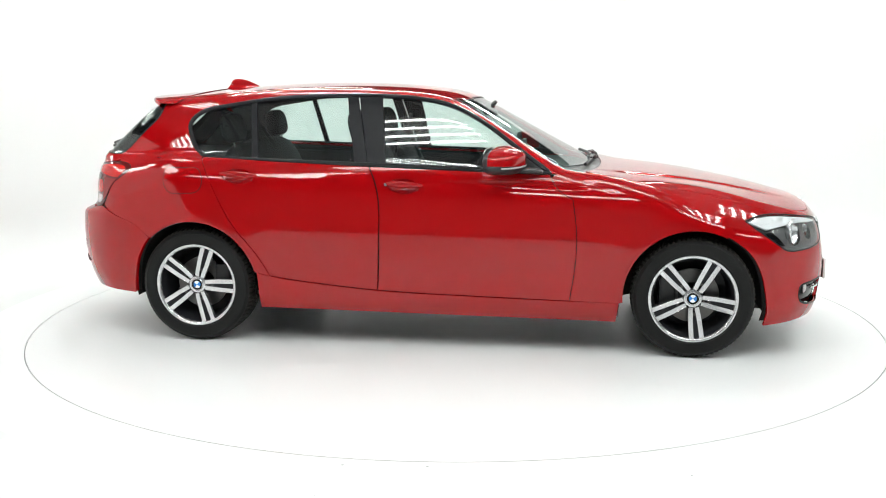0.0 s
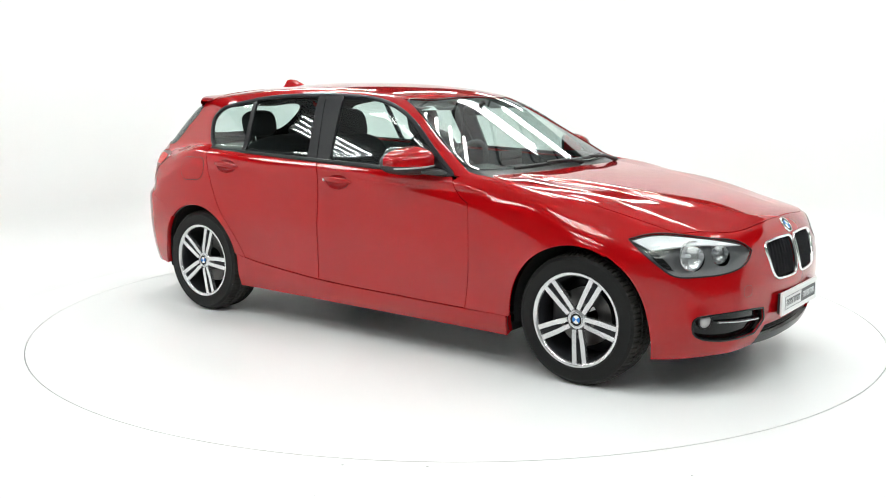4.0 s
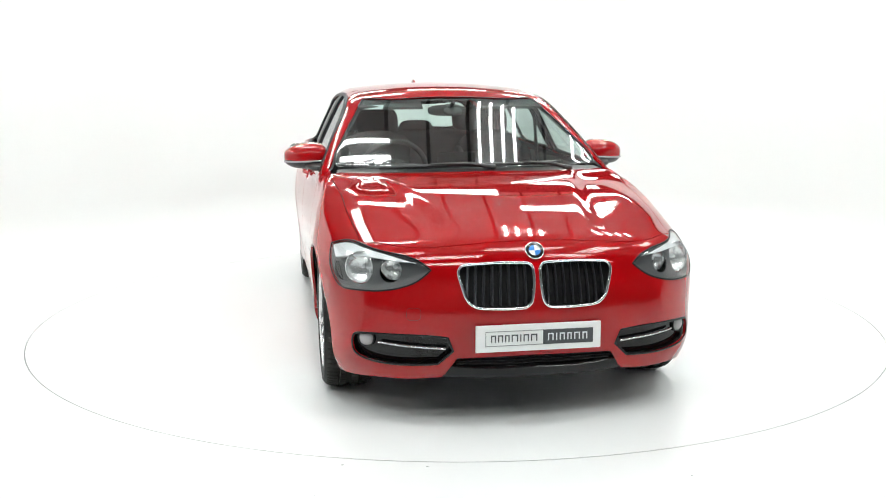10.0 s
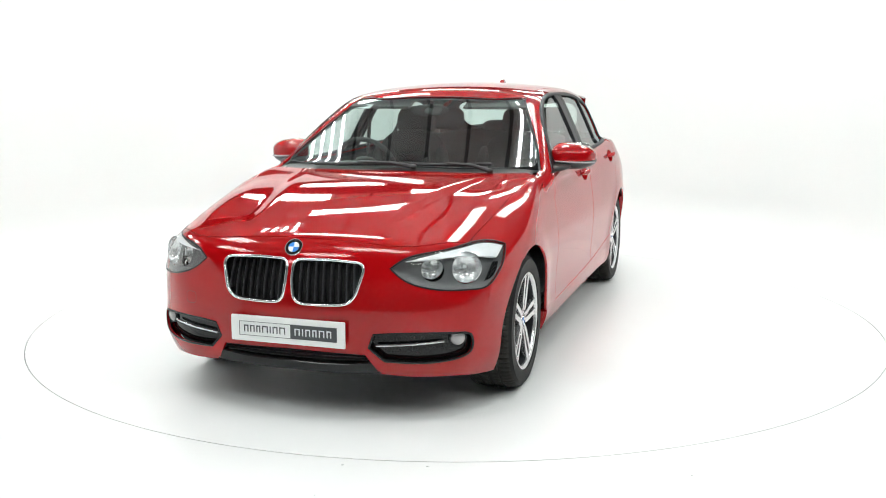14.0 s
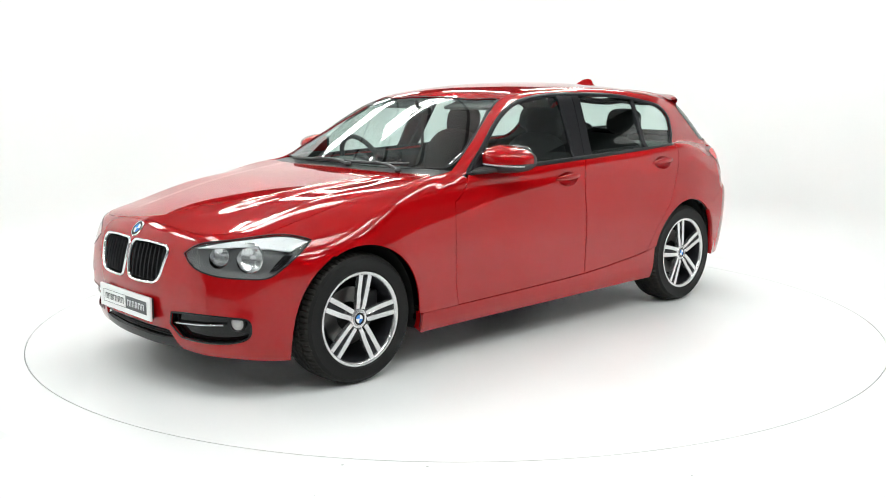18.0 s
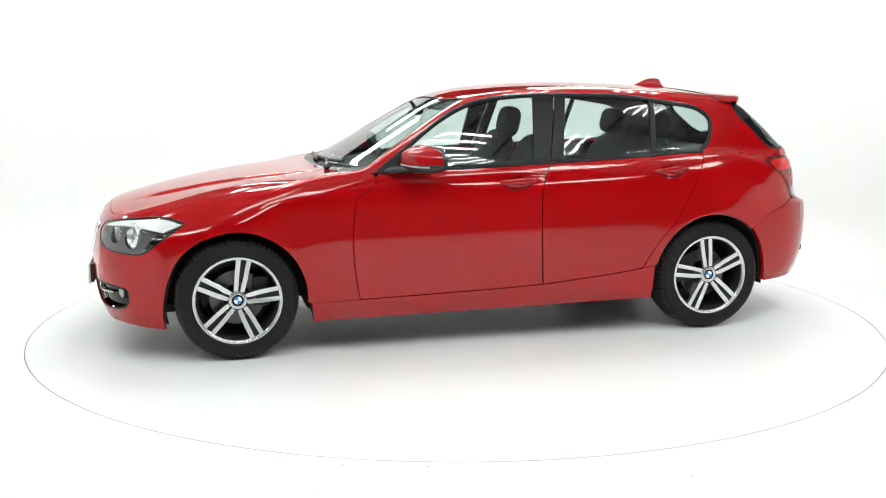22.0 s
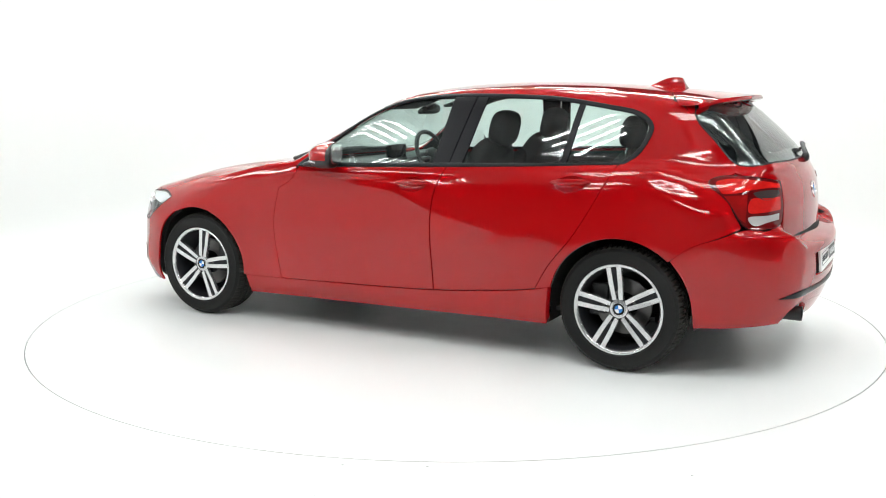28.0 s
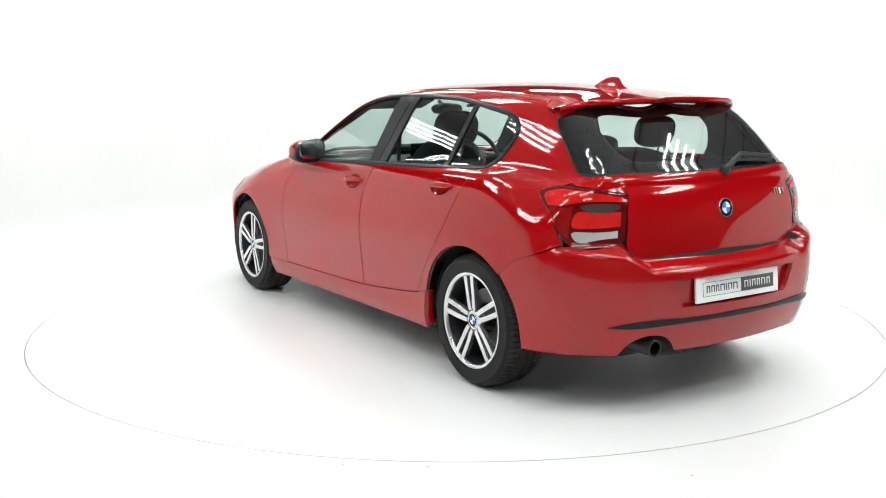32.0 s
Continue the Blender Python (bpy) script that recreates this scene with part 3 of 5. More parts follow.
front_door = np.concatenate([loop(door_front, [2], closed=False)[:-1], loop([(0.713, 0.289)] + line(0.5, -0.1, 6, SILL_TOP) + [(-0.314, 0.318)], closed=False)[:-1], loop(door_split, closed=False)[:-1], loop([BELT_B, (0.12, 0.971), BELT_F], closed=False)[:-1]])
both("front_door", sheet(on_side, front_door, [cup_rim(*HANDLES[0][:2])], step=0.022, gap=0.0038), RED, car, "red front door")
rear_door = np.concatenate([loop(door_split[::-1], closed=False)[:-1], loop([(-0.314, 0.318)] + line(-0.4, -0.85, 6, SILL_TOP) + [(-0.913, 0.384)], closed=False)[:-1], loop(door_rear, closed=False)[:-1], loop([BELT_R, (-0.85, 1.008), BELT_B], closed=False)[:-1]])
both("rear_door", sheet(on_side, rear_door, [cup_rim(*HANDLES[1][:2])], step=0.022, gap=0.0038), RED, car, "red rear door")
sill = np.concatenate([loop([(0.968, 0.288)] + line(0.7, -0.9, 14, SILL_TOP) + [(-0.984, 0.401)], closed=False)[:-1], loop([(-0.984, 0.401), (-0.976, 0.30), (-0.970, 0.203), (0, 0.188), (0.955, 0.178), (0.968, 0.288)], [0, 2, 4, 5], closed=False)[:-1]])
both("sill", sheet(on_side, sill, depth=0.05), RED, car)
hood_side = [(0.66, 0.760), (0.76, 0.752), (0.84, 0.764), (0.92, 0.757), (1.04, 0.743), (1.20, 0.731), (1.38, 0.727), (1.55, 0.716), (1.68, 0.703), (1.785, 0.697), (1.875, 0.606), (1.935, 0.525), (1.968, 0.42), (1.985, 0.24), (1.992, 0.0)]
hood_line = on_top(loop(hood_side, [9], closed=False))
seam = in_side(hood_line[hood_line[:, 0] < 1.75][hood_line[hood_line[:, 0] < 1.75][:, 1] > 0.6])
fender = np.concatenate([loop(door_front[::-1], [3], closed=False)[:-1], seam, [(1.785, 0.735)], loop([(1.66, 0.70), (1.603, 0.700), (1.563, 0.680), (1.50, 0.648)], closed=False)[:-1], arch(HUB_X, 64, 184, n=24), [(0.968, 0.288)]])
both("front_fender", sheet(on_side, fender, [in_side(head_out)], step=0.018, gap=0.0004), RED, car, "red front wing")

# body frame: windscreen pillar, roof rail, rear pillar and quarter panel
gutter = on_top(loop([(0.66, 0.752), (0.465, 0.684), (0.285, 0.606), (0.14, 0.545), (0.04, 0.515), (-0.10, 0.51), (-0.336, 0.52), (-0.708, 0.545), (-1.213, 0.545), (-1.50, 0.525)], closed=False))
lid_edge = [(-1.56, 1.300), (-1.61, 1.255), (-1.70, 1.165), (-1.80, 1.07), (-1.845, 1.005), (-1.80, 0.975)]
quarter = np.concatenate([in_side(gutter), loop(lid_edge, closed=False), loop([(-1.80, 0.955), (-1.836, 0.881), (-1.869, 0.811), (-1.90, 0.755)], closed=False), loop([(-1.90, 0.745), (-1.80, 0.697), (-1.68, 0.648), (-1.61, 0.59)], closed=False)[:-1],
                          arch(-HUB_X, 133, 14, n=26), loop([(-0.99, 0.402)] + door_rear, [1], closed=False)[1:], daylight[(daylight[:, 0] < -1.31)], daylight[(daylight[:, 0] >= -1.31) & (daylight[:, 1] > 1.06)], [(0.48, 1.04), (0.60, 0.957), (0.66, 0.950)]])
both("quarter_panel", sheet(on_side, quarter, [in_side(tail_out)], step=0.018, gap=0.0004), RED, car, "red side frame with roof rail and rear quarter")

# bonnet, roof
half = [(x, y, 0) for x, y in [(0.865, 0.0), (0.862, 0.2), (0.845, 0.42), (0.81, 0.60), (0.775, 0.725)]]
h2 = loop([(x, y) for x, y, _ in half], closed=False)
h3 = hood_line[(hood_line[:, 0] > 0.80)][:, :2]
hood = np.concatenate([h2[:-1], h3[:-1], h3[::-1] * [1, -1], h2[1:-1][::-1] * [1, -1]])
skin("bonnet", sheet(on_top, hood, step=0.025, gap=0.0025), RED, car, "red bonnet with two pressed ridges")
g2 = gutter[gutter[:, 0] < 0.06][:, :2]
roof_rear = loop([(-1.50, 0.525), (-1.45, 0.35), (-1.40, 0.2), (-1.385, 0.0)], closed=False)
roof_front = loop([(0.135, 0.0), (0.128, 0.2), (0.10, 0.40), (0.05, 0.515)], closed=False)
roof_out = np.concatenate([roof_front[:-1], g2[:-1], roof_rear[:-1], roof_rear[::-1] * [1, -1], g2[:-1][::-1] * [1, -1], roof_front[1:-1][::-1] * [1, -1]])
skin("roof_panel", sheet(on_top, roof_out, gap=0.003), RED, car, "red roof")

# front bumper
bump_half = [(1.78, 0.70, 0.735), (1.70, 0.765, 0.725), (1.625, 0.813, 0.715), (1.563, 0.857, 0.684), (1.50, 0.877, 0.652), (1.60, 0.865, 0.58), (1.68, 0.845, 0.46), (1.705, 0.82, 0.34), (1.708, 0.79, 0.175), (1.80, 0.745, 0.182), (1.91, 0.661, 0.195), (1.998, 0.505, 0.20), (2.035, 0.385, 0.21), (2.05, 0.325, 0.297), (2.075, 0, 0.305)]


def mirrored(half, corners, tool, other=None, other_corners=()):
    a = loop(tool(half), corners, closed=False)
    b = loop(tool(other), other_corners, closed=False) if other else a
    return np.concatenate([a[:-1], (b[::-1] * [-1, 1])[:-1]])


low_b = loop(nose_uv(bump_half), [3, 4, 8, 12, 13], closed=False)
lead = in_nose(hood_line[(hood_line[:, 0] > 1.745) | (hood_line[:, 1] < 0.6)])[::-1]
half_b = np.concatenate([lead, low_b])
bumper = np.concatenate([half_b[:-1], (half_b[::-1] * [-1, 1])[:-1]])
front_holes = [in_nose(head_out), in_nose(head_out * FLIP), in_nose(kidney), in_nose(kidney * FLIP), in_nose(fog_out), in_nose(fog_out * FLIP)]
skin("front_bumper", sheet(on_nose, bumper, front_holes, step=0.02, depth=0.012, gap=0.0015), RED, car, "red front bumper")

# tail
lip_half = [(-2.15, 0, 0.671), (-2.128, 0.31, 0.676), (-2.092, 0.473, 0.684), (-2.055, 0.534, 0.715), (-2.04, 0.55, 0.75), (-1.992, 0.638, 0.734), (-1.914, 0.73, 0.740), (-1.80, 0.817, 0.697), (-1.68, 0.857, 0.648), (-1.60, 0.868, 0.582), (-1.648, 0.862, 0.52), (-1.698, 0.855, 0.42), (-1.718, 0.836, 0.262), (-1.92, 0.751, 0.268), (-2.05, 0.575, 0.272), (-2.07, 0.525, 0.335), (-2.12, 0.36, 0.335), (-2.125, 0.31, 0.272), (-2.13, 0.2, 0.27), (-2.135, 0, 0.27)]
plain = [p for p in lip_half if abs(p[2] - 0.335) > 1e-6]
rear_bumper = mirrored(lip_half, [9, 12, 14, 17], tail_uv, plain, [9, 12])
recess = mirrored([(-2.21, 0, 0.602), (-2.185, 0.385, 0.597), (-2.19, 0.33, 0.476), (-2.205, 0, 0.472)], [1, 2], tail_uv)
skin("rear_bumper", sheet(on_tail, rear_bumper, [recess], step=0.014, depth=0.03, gap=0.0007), RED, car, "red rear bumper")
gate_half = [(-2.15, 0, 0.6715), (-2.128, 0.31, 0.6765), (-2.092, 0.471, 0.685), (-2.056, 0.531, 0.716), (-2.05, 0.535, 0.78), (-2.04, 0.525, 0.86), (-2.02, 0.505, 0.955), (-1.90, 0.685, 0.987), (-1.85, 0.70, 1.008), (-1.80, 0.68, 1.07), (-1.70, 0.625, 1.165), (-1.61, 0.58, 1.255), (-1.57, 0.55, 1.302), (-1.70, 0.3, 1.328), (-1.72, 0, 1.340)]
gate = mirrored(gate_half, [6, 7], tail_uv)
window_half = [(-2.03, 0, 1.036), (-2.00, 0.36, 1.036), (-1.93, 0.60, 1.030), (-1.87, 0.655, 1.035), (-1.80, 0.635, 1.085), (-1.70, 0.60, 1.175), (-1.62, 0.56, 1.262), (-1.60, 0.52, 1.297), (-1.70, 0.3, 1.320), (-1.73, 0, 1.331)]
rear_window = mirrored(window_half, [], tail_uv)
skin("tailgate", sheet(on_tail, gate, [rear_window], step=0.016, gap=0.0012), RED, car, "red tailgate")
skin("rear_window", sheet(on_tail, rear_window, step=0.04, off=-0.004, depth=0), WINDOW, car, "dark rear window")

# windscreen
ws_half = [(0.805, 0), (0.79, 0.33), (0.745, 0.52), (0.672, 0.712), (0.60, 0.722), (0.465, 0.675), (0.285, 0.598), (0.15, 0.54), (0.075, 0.505), (0.105, 0.40), (0.13, 0.2), (0.138, 0.0)]
w = loop(ws_half, [3], closed=False)
skin("windscreen", sheet(on_top, np.concatenate([w[:-1], (w[::-1] * [1, -1])[:-1]]), off=-0.004, depth=0), SCREEN, car, "clear raked windscreen")



# ---- under the skin: dark shell behind the seams, wheel wells, floor pan, inner trim ----
def clip(poly, a, b):
    """The part of a closed line left of the way from a to b."""
    a, b = np.array(a), np.array(b)
    d = b - a
    s = d[0] * (poly[:, 1] - a[1]) - d[1] * (poly[:, 0] - a[0])
    out = []
    for i in range(len(poly)):
        j = (i + 1) % len(poly)
        if s[i] >= 0:
            out.append(poly[i])
        if (s[i] >= 0) != (s[j] >= 0):
            out.append(poly[i] + (poly[j] - poly[i]) * s[i] / (s[i] - s[j]))
    return np.array(out)


flank = loop([(1.74, 0.72), (1.70, 0.45)] + arch(HUB_X, 22, 178, 0.37, 16) + [(0.965, 0.20), (-0.972, 0.215)] + arch(-HUB_X, 2, 160, 0.37, 16) + [(-1.72, 0.30), (-1.86, 0.30), (-1.87, 0.80), (-1.80, 0.97), (-1.30, 1.02), (-0.366, 0.98), (0.60, 0.945), (0.72, 0.93), (1.10, 0.85), (1.46, 0.79)], range(0, 46))
both("inner_shell", sheet(on_side, flank, [in_side(head_out), in_side(tail_out), *[cup_rim(*h[:2]) for h in HANDLES]], step=0.06, off=-0.016, depth=0), DARK, car, "black shell behind the panel gaps")
skin("nose_shell", sheet(on_nose, bumper, front_holes[:2], step=0.05, off=-0.045, depth=0, gap=-0.004), DARK, car)
skin("bonnet_shell", sheet(on_top, hood, step=0.06, off=-0.014, depth=0, gap=-0.012), DARK, car)
skin("tail_shell", sheet(on_tail, rear_bumper, step=0.06, off=-0.05, depth=0, gap=-0.004), DARK, car)
skin("gate_shell", sheet(on_tail, gate, [rear_window], step=0.06, off=-0.014, depth=0, gap=-0.01), DARK, car)
skin("roof_lining", sheet(on_top, roof_out, step=0.06, off=-0.015, depth=0, gap=-0.012), LINING, car, "grey cloth roof lining")
both("pillar_trim", sheet(on_side, quarter, step=0.02, off=-0.018, depth=0, gap=-0.003), LINING, car, "grey inner pillar trim")
trim_line = loop([(0.72, 0.93), (0.70, 0.35), (-0.90, 0.38), (-0.98, 0.50), (-1.10, 0.68), (-1.40, 0.72), (-1.75, 0.90), (-1.60, 1.03), (-1.30, 1.024), (-0.366, 0.986), (0.60, 0.953)], range(11))
both("door_trim", sheet(on_side, trim_line, step=0.06, off=-0.055, depth=0), DASH, car, "charcoal plastic inner door trim")


def well(hx):
    bm = lathe([(0.372, 0.80), (0.372, 0.45), (0.05, 0.45)], 40, "y", radians(-12), radians(192))
    bmesh.ops.translate(bm, verts=bm.verts, vec=(hx, 0, HUB_Z))
    return bm


for hx in (HUB_X, -HUB_X):
    part("wheel_well", well(hx), DARK, car)
    bm = well(hx)
    bmesh.ops.scale(bm, verts=bm.verts, vec=(1, -1, 1))
    part("wheel_well", bm, DARK, car)
part("floor_pan", join(box((1.9, 1.56, 0.05), (0, 0, 0.215), 0.01), box((0.75, 1.0, 0.05), (1.55, 0, 0.225), 0.01), box((0.8, 1.0, 0.06), (-1.6, 0, 0.27), 0.01), box((0.9, 0.30, 0.10), (-0.2, 0.25, 0.175), 0.03)), DARK, car)
for hx in (HUB_X, -HUB_X):
    part("axle_beam", tube([(hx, -0.7, 0.26), (hx, 0.7, 0.26)], 0.035), DARK, car)

# ---- windows ----
day3 = on_side(daylight)
for mir in (False, True):
    ribbon("window_surround", day3, slope(day3), 0.026, 0.005, SATIN, car, "satin black window surround", mirror=mir)
pane_all = inset(daylight, 0.006)
B0, B1 = ((-0.272, 0.984), (-0.323, 1.349)), ((-0.450, 0.998), (-0.523, 1.354))
S0, S1 = ((-0.368, 0.985), (-0.457, 1.356)), ((-0.372, 0.985), (-0.461, 1.356))
Q0, Q1 = ((-0.990, 1.012), (-1.040, 1.325)), ((-1.026, 1.012), (-1.072, 1.318))
for nm, poly, mat, off, dep, lab in (
        ("front_door_glass", clip(pane_all, B0[1], B0[0]), WINDOW, -0.010, 0, "clear front door glass"),
        ("rear_door_glass", clip(clip(pane_all, *B1), Q0[1], Q0[0]), WINDOW, -0.010, 0, "clear rear door glass"),
        ("quarter_glass", clip(pane_all, *Q1), WINDOW, -0.008, 0, "fixed quarter glass"),
        ("pillar_cover", clip(clip(pane_all, *B0), S0[1], S0[0]), SATIN, 0.001, 0.014, "satin black door pillar cover"),
        ("pillar_cover", clip(clip(pane_all, *S1), B1[1], B1[0]), SATIN, 0.001, 0.014, "satin black door pillar cover"),
        ("window_divider", clip(clip(pane_all, *Q0), Q1[1], Q1[0]), SATIN, 0.000, 0.014, "black window bar")):
    dense = []
    for i in range(len(poly)):
        a, b = poly[i], poly[(i + 1) % len(poly)]
        m = max(1, int(np.ceil(np.linalg.norm(b - a) / 0.03)))
        dense += [a + (b - a) * k / m for k in range(m)]
    both(nm, sheet(on_side, np.array(dense), step=0.04, off=off, depth=dep, gap=0.0015), mat, car, lab)
# inner pillar behind the doors' split, and black ceramic edges
both("mirror_sail", sheet(on_side, clip(daylight, (0.44, 1.3), (0.44, 0.9)), step=0.04, off=0.002, depth=0.012), SATIN, car, "black mirror mounting triangle")
cowl = np.concatenate([h2, (loop([(0.70, 0.70), (0.735, 0.54), (0.775, 0.33), (0.79, 0.0)], closed=False))])
cowl = np.concatenate([cowl, cowl[1:-1][::-1] * [1, -1]])
skin("cowl", sheet(on_top, cowl, step=0.04, off=-0.006, depth=0.0, gap=-0.004), BLACK, car, "black plastic scuttle under the windscreen")
ws_line = on_top(np.concatenate([w[:-1], (w[::-1] * [1, -1])[:-1]]))
ribbon("windscreen_seal", ws_line, slope(ws_line), 0.009, 0.0015, SATIN, car, "black rubber screen seal")
rw3 = on_tail(rear_window)
ribbon("rear_window_seal", rw3, slope(rw3), 0.010, 0.001, SATIN, car)
# dark printed borders of the rear window
inner_half = [(-2.0, 0, 1.085), (-1.98, 0.30, 1.085), (-1.92, 0.42, 1.10), (-1.83, 0.46, 1.18), (-1.74, 0.44, 1.25), (-1.76, 0.3, 1.272), (-1.78, 0, 1.278)]
skin("window_print", sheet(on_tail, rear_window, [mirrored(inner_half, [], tail_uv)], step=0.04, off=-0.007, depth=0), GLOSS, car, "black printed border of the rear window")


# ---- lamps ----
def place(p, n, up=(0, 0, 1)):
    n = Vector(n).normalized()
    x = Vector(up).cross(n).normalized()
    return Matrix.Translation(p) @ Matrix((x, n.cross(x), n)).transposed().to_4x4()


def bowl(r, deep, at, aim, mirror, parent, name="reflector"):
    """A reflector pressed in upright steps, like flutes."""
    bm = lathe([(r, 0.0), (r * 0.985, -deep * 0.12), (r * 0.88, -deep * 0.45), (r * 0.66, -deep * 0.75), (r * 0.40, -deep * 0.93), (r * 0.16, -deep), (0.0004, -deep)], 36, "z")
    for v in bm.verts:
        if v.co.z < -0.001:
            v.co.z += 0.10 * deep * math.sin(9.0 * v.co.x / r)
    m = place(at, aim)
    bmesh.ops.transform(bm, matrix=m, verts=bm.verts)
    if mirror:
        bmesh.ops.scale(bm, verts=bm.verts, vec=(1, -1, 1))
    return part(name, bm, MIRROR_BOWL, parent, "ribbed silver reflector", smooth=True)


MIRROR_BOWL = material("lamp_reflector", (0.93, 0.94, 0.95), rough=0.22, metal=0.75, grain=0.10, grain_size=70, bump=0.35)
AIM = (0.90, 0.42, 0.08)
BOWLS = (((1.848, 0.702, 0.655), 0.066, 0.036), ((1.922, 0.572, 0.662), 0.052, 0.030))
LAMP_GREY = material("lamp_housing_grey", (0.085, 0.087, 0.09), rough=0.4, grain=0.12)
for mir in (False, True):
    lens = skin("headlight", sheet(on_nose, in_nose(head_out), step=0.025, off=-0.001, depth=0.004, gap=0.003), CLEAR, car, "clear headlight with two round reflectors", mir)
    edge = in_nose(head_out)
    mouths = [in_nose(np.array([tuple(place(c, AIM) @ Vector((r * math.cos(a), r * math.sin(a), 0))) for a in np.linspace(0, 2 * math.pi, 28, endpoint=False)])) for c, r, d in BOWLS]
    skin("lamp_housing", sheet(on_nose, edge, mouths, step=0.02, off=lambda uv: -0.013 - 0.019 * np.clip(np.min(np.linalg.norm(uv[:, None] - edge[None], axis=2), axis=1) / 0.028, 0, 1) ** 0.7, depth=0, gap=-0.001), LAMP_GREY, lens, "grey inner housing", mir)
    for c, r, d in BOWLS:
        bowl(r * 1.04, d, c, AIM, mir, lens)
        bm = lathe([(r * 1.03, -0.002), (r * 1.05, 0.006), (r * 1.0, 0.008), (r * 0.97, 0.0)], 32, "z", closed=True)
        bmesh.ops.transform(bm, matrix=place(c, AIM), verts=bm.verts)
        bulb = ball((0.018, 0.018, 0.045), power=2, nu=12, nv=8)
        bmesh.ops.transform(bulb, matrix=place(c, AIM) @ Matrix.Translation((0, 0, -0.025)), verts=bulb.verts)
        if mir:
            bmesh.ops.scale(bm, verts=bm.verts, vec=(1, -1, 1))
            bmesh.ops.scale(bulb, verts=bulb.verts, vec=(1, -1, 1))
        part("reflector_ring", bm, CHROME, lens, smooth=True)
        part("bulb", bulb, PEARL, lens, smooth=True)
    ribbon("lamp_seal", head_out, slope(head_out), 0.007, 0.0015, SATIN, lens, "black lens seal", mirror=mir)
    brow = P3(on_nose, nose_uv([(1.612, 0.816, 0.719), (1.675, 0.780, 0.738), (1.80, 0.70, 0.742), (1.92, 0.60, 0.724), (1.995, 0.485, 0.694), (1.94, 0.575, 0.699), (1.85, 0.67, 0.706), (1.76, 0.748, 0.694), (1.70, 0.80, 0.680)]), [0, 4, 8], gap=0.012)
    skin("brow_strip", sheet(on_nose, in_nose(brow), step=0.014, off=-0.006, depth=0.012), PEARL, lens, "bright white light bar", mir)
    cheek = P3(on_nose, nose_uv([(1.700, 0.822, 0.668), (1.735, 0.803, 0.672), (1.775, 0.785, 0.628), (1.80, 0.775, 0.592), (1.775, 0.795, 0.598)]), [0, 1, 3], gap=0.012)
    skin("lamp_cheek", sheet(on_nose, in_nose(cheek), step=0.014, off=-0.014, depth=0.006), GLOSS, lens, "black inner cheek of the lamp", mir)
    # tail lamp
    tl = skin("tail_light", sheet(on_tail, in_tail(tail_out), step=0.02, off=0.001, depth=0.014, gap=0.0006), LAMP_DARK, car, "dark red tail lamp with clear reversing strip", mir)
    ribbon("lamp_edge", tail_out, slope(tail_out), 0.0035, 0.0015, GLOSS, tl, "dark lamp seal", mirror=mir)
    for nm, mt, pts, sharp, lab in (
            ("upper_lens", LAMP_RED, [(-1.775, 0.756, 0.951), (-1.805, 0.732, 0.968), (-1.885, 0.672, 0.971), (-2.015, 0.527, 0.943), (-2.025, 0.536, 0.921), (-1.960, 0.672, 0.923), (-1.920, 0.712, 0.916), (-1.870, 0.755, 0.905), (-1.815, 0.775, 0.902)], [3, 4, 8], "bright red upper light bar"),
            ("side_lens", LAMP_DEEP, [(-1.818, 0.775, 0.896), (-1.870, 0.753, 0.899), (-1.915, 0.716, 0.905), (-1.910, 0.725, 0.84), (-1.905, 0.732, 0.770), (-1.885, 0.752, 0.788), (-1.856, 0.776, 0.845)], [0, 2, 4], "deep red lens round the corner"),
            ("lamp_slot", LAMP_SMOKE, [(-1.935, 0.700, 0.906), (-1.955, 0.676, 0.916), (-2.028, 0.556, 0.914), (-2.032, 0.557, 0.894), (-1.945, 0.690, 0.891)], [2, 3], "smoky clear indicator bar"),
            ("lower_lens", LAMP_RED, [(-1.928, 0.708, 0.882), (-1.955, 0.680, 0.886), (-2.036, 0.556, 0.886), (-2.038, 0.562, 0.822), (-1.94, 0.70, 0.812), (-1.918, 0.722, 0.818)], [2, 3], "bright red lower light bar"),
            ("reversing_lens", LAMP_CLEAR, [(-1.915, 0.726, 0.792), (-1.95, 0.69, 0.802), (-2.034, 0.572, 0.808), (-2.034, 0.572, 0.774), (-1.97, 0.66, 0.760), (-1.925, 0.716, 0.764)], [2, 3], "clear ribbed reversing lens")):
        skin(nm, sheet(on_tail, in_tail(P3(on_tail, tail_uv(pts), sharp, gap=0.012)), step=0.014, off=0.0035 if nm != "side_lens" else 0.0025, depth=0.004), mt, tl, lab, mir)

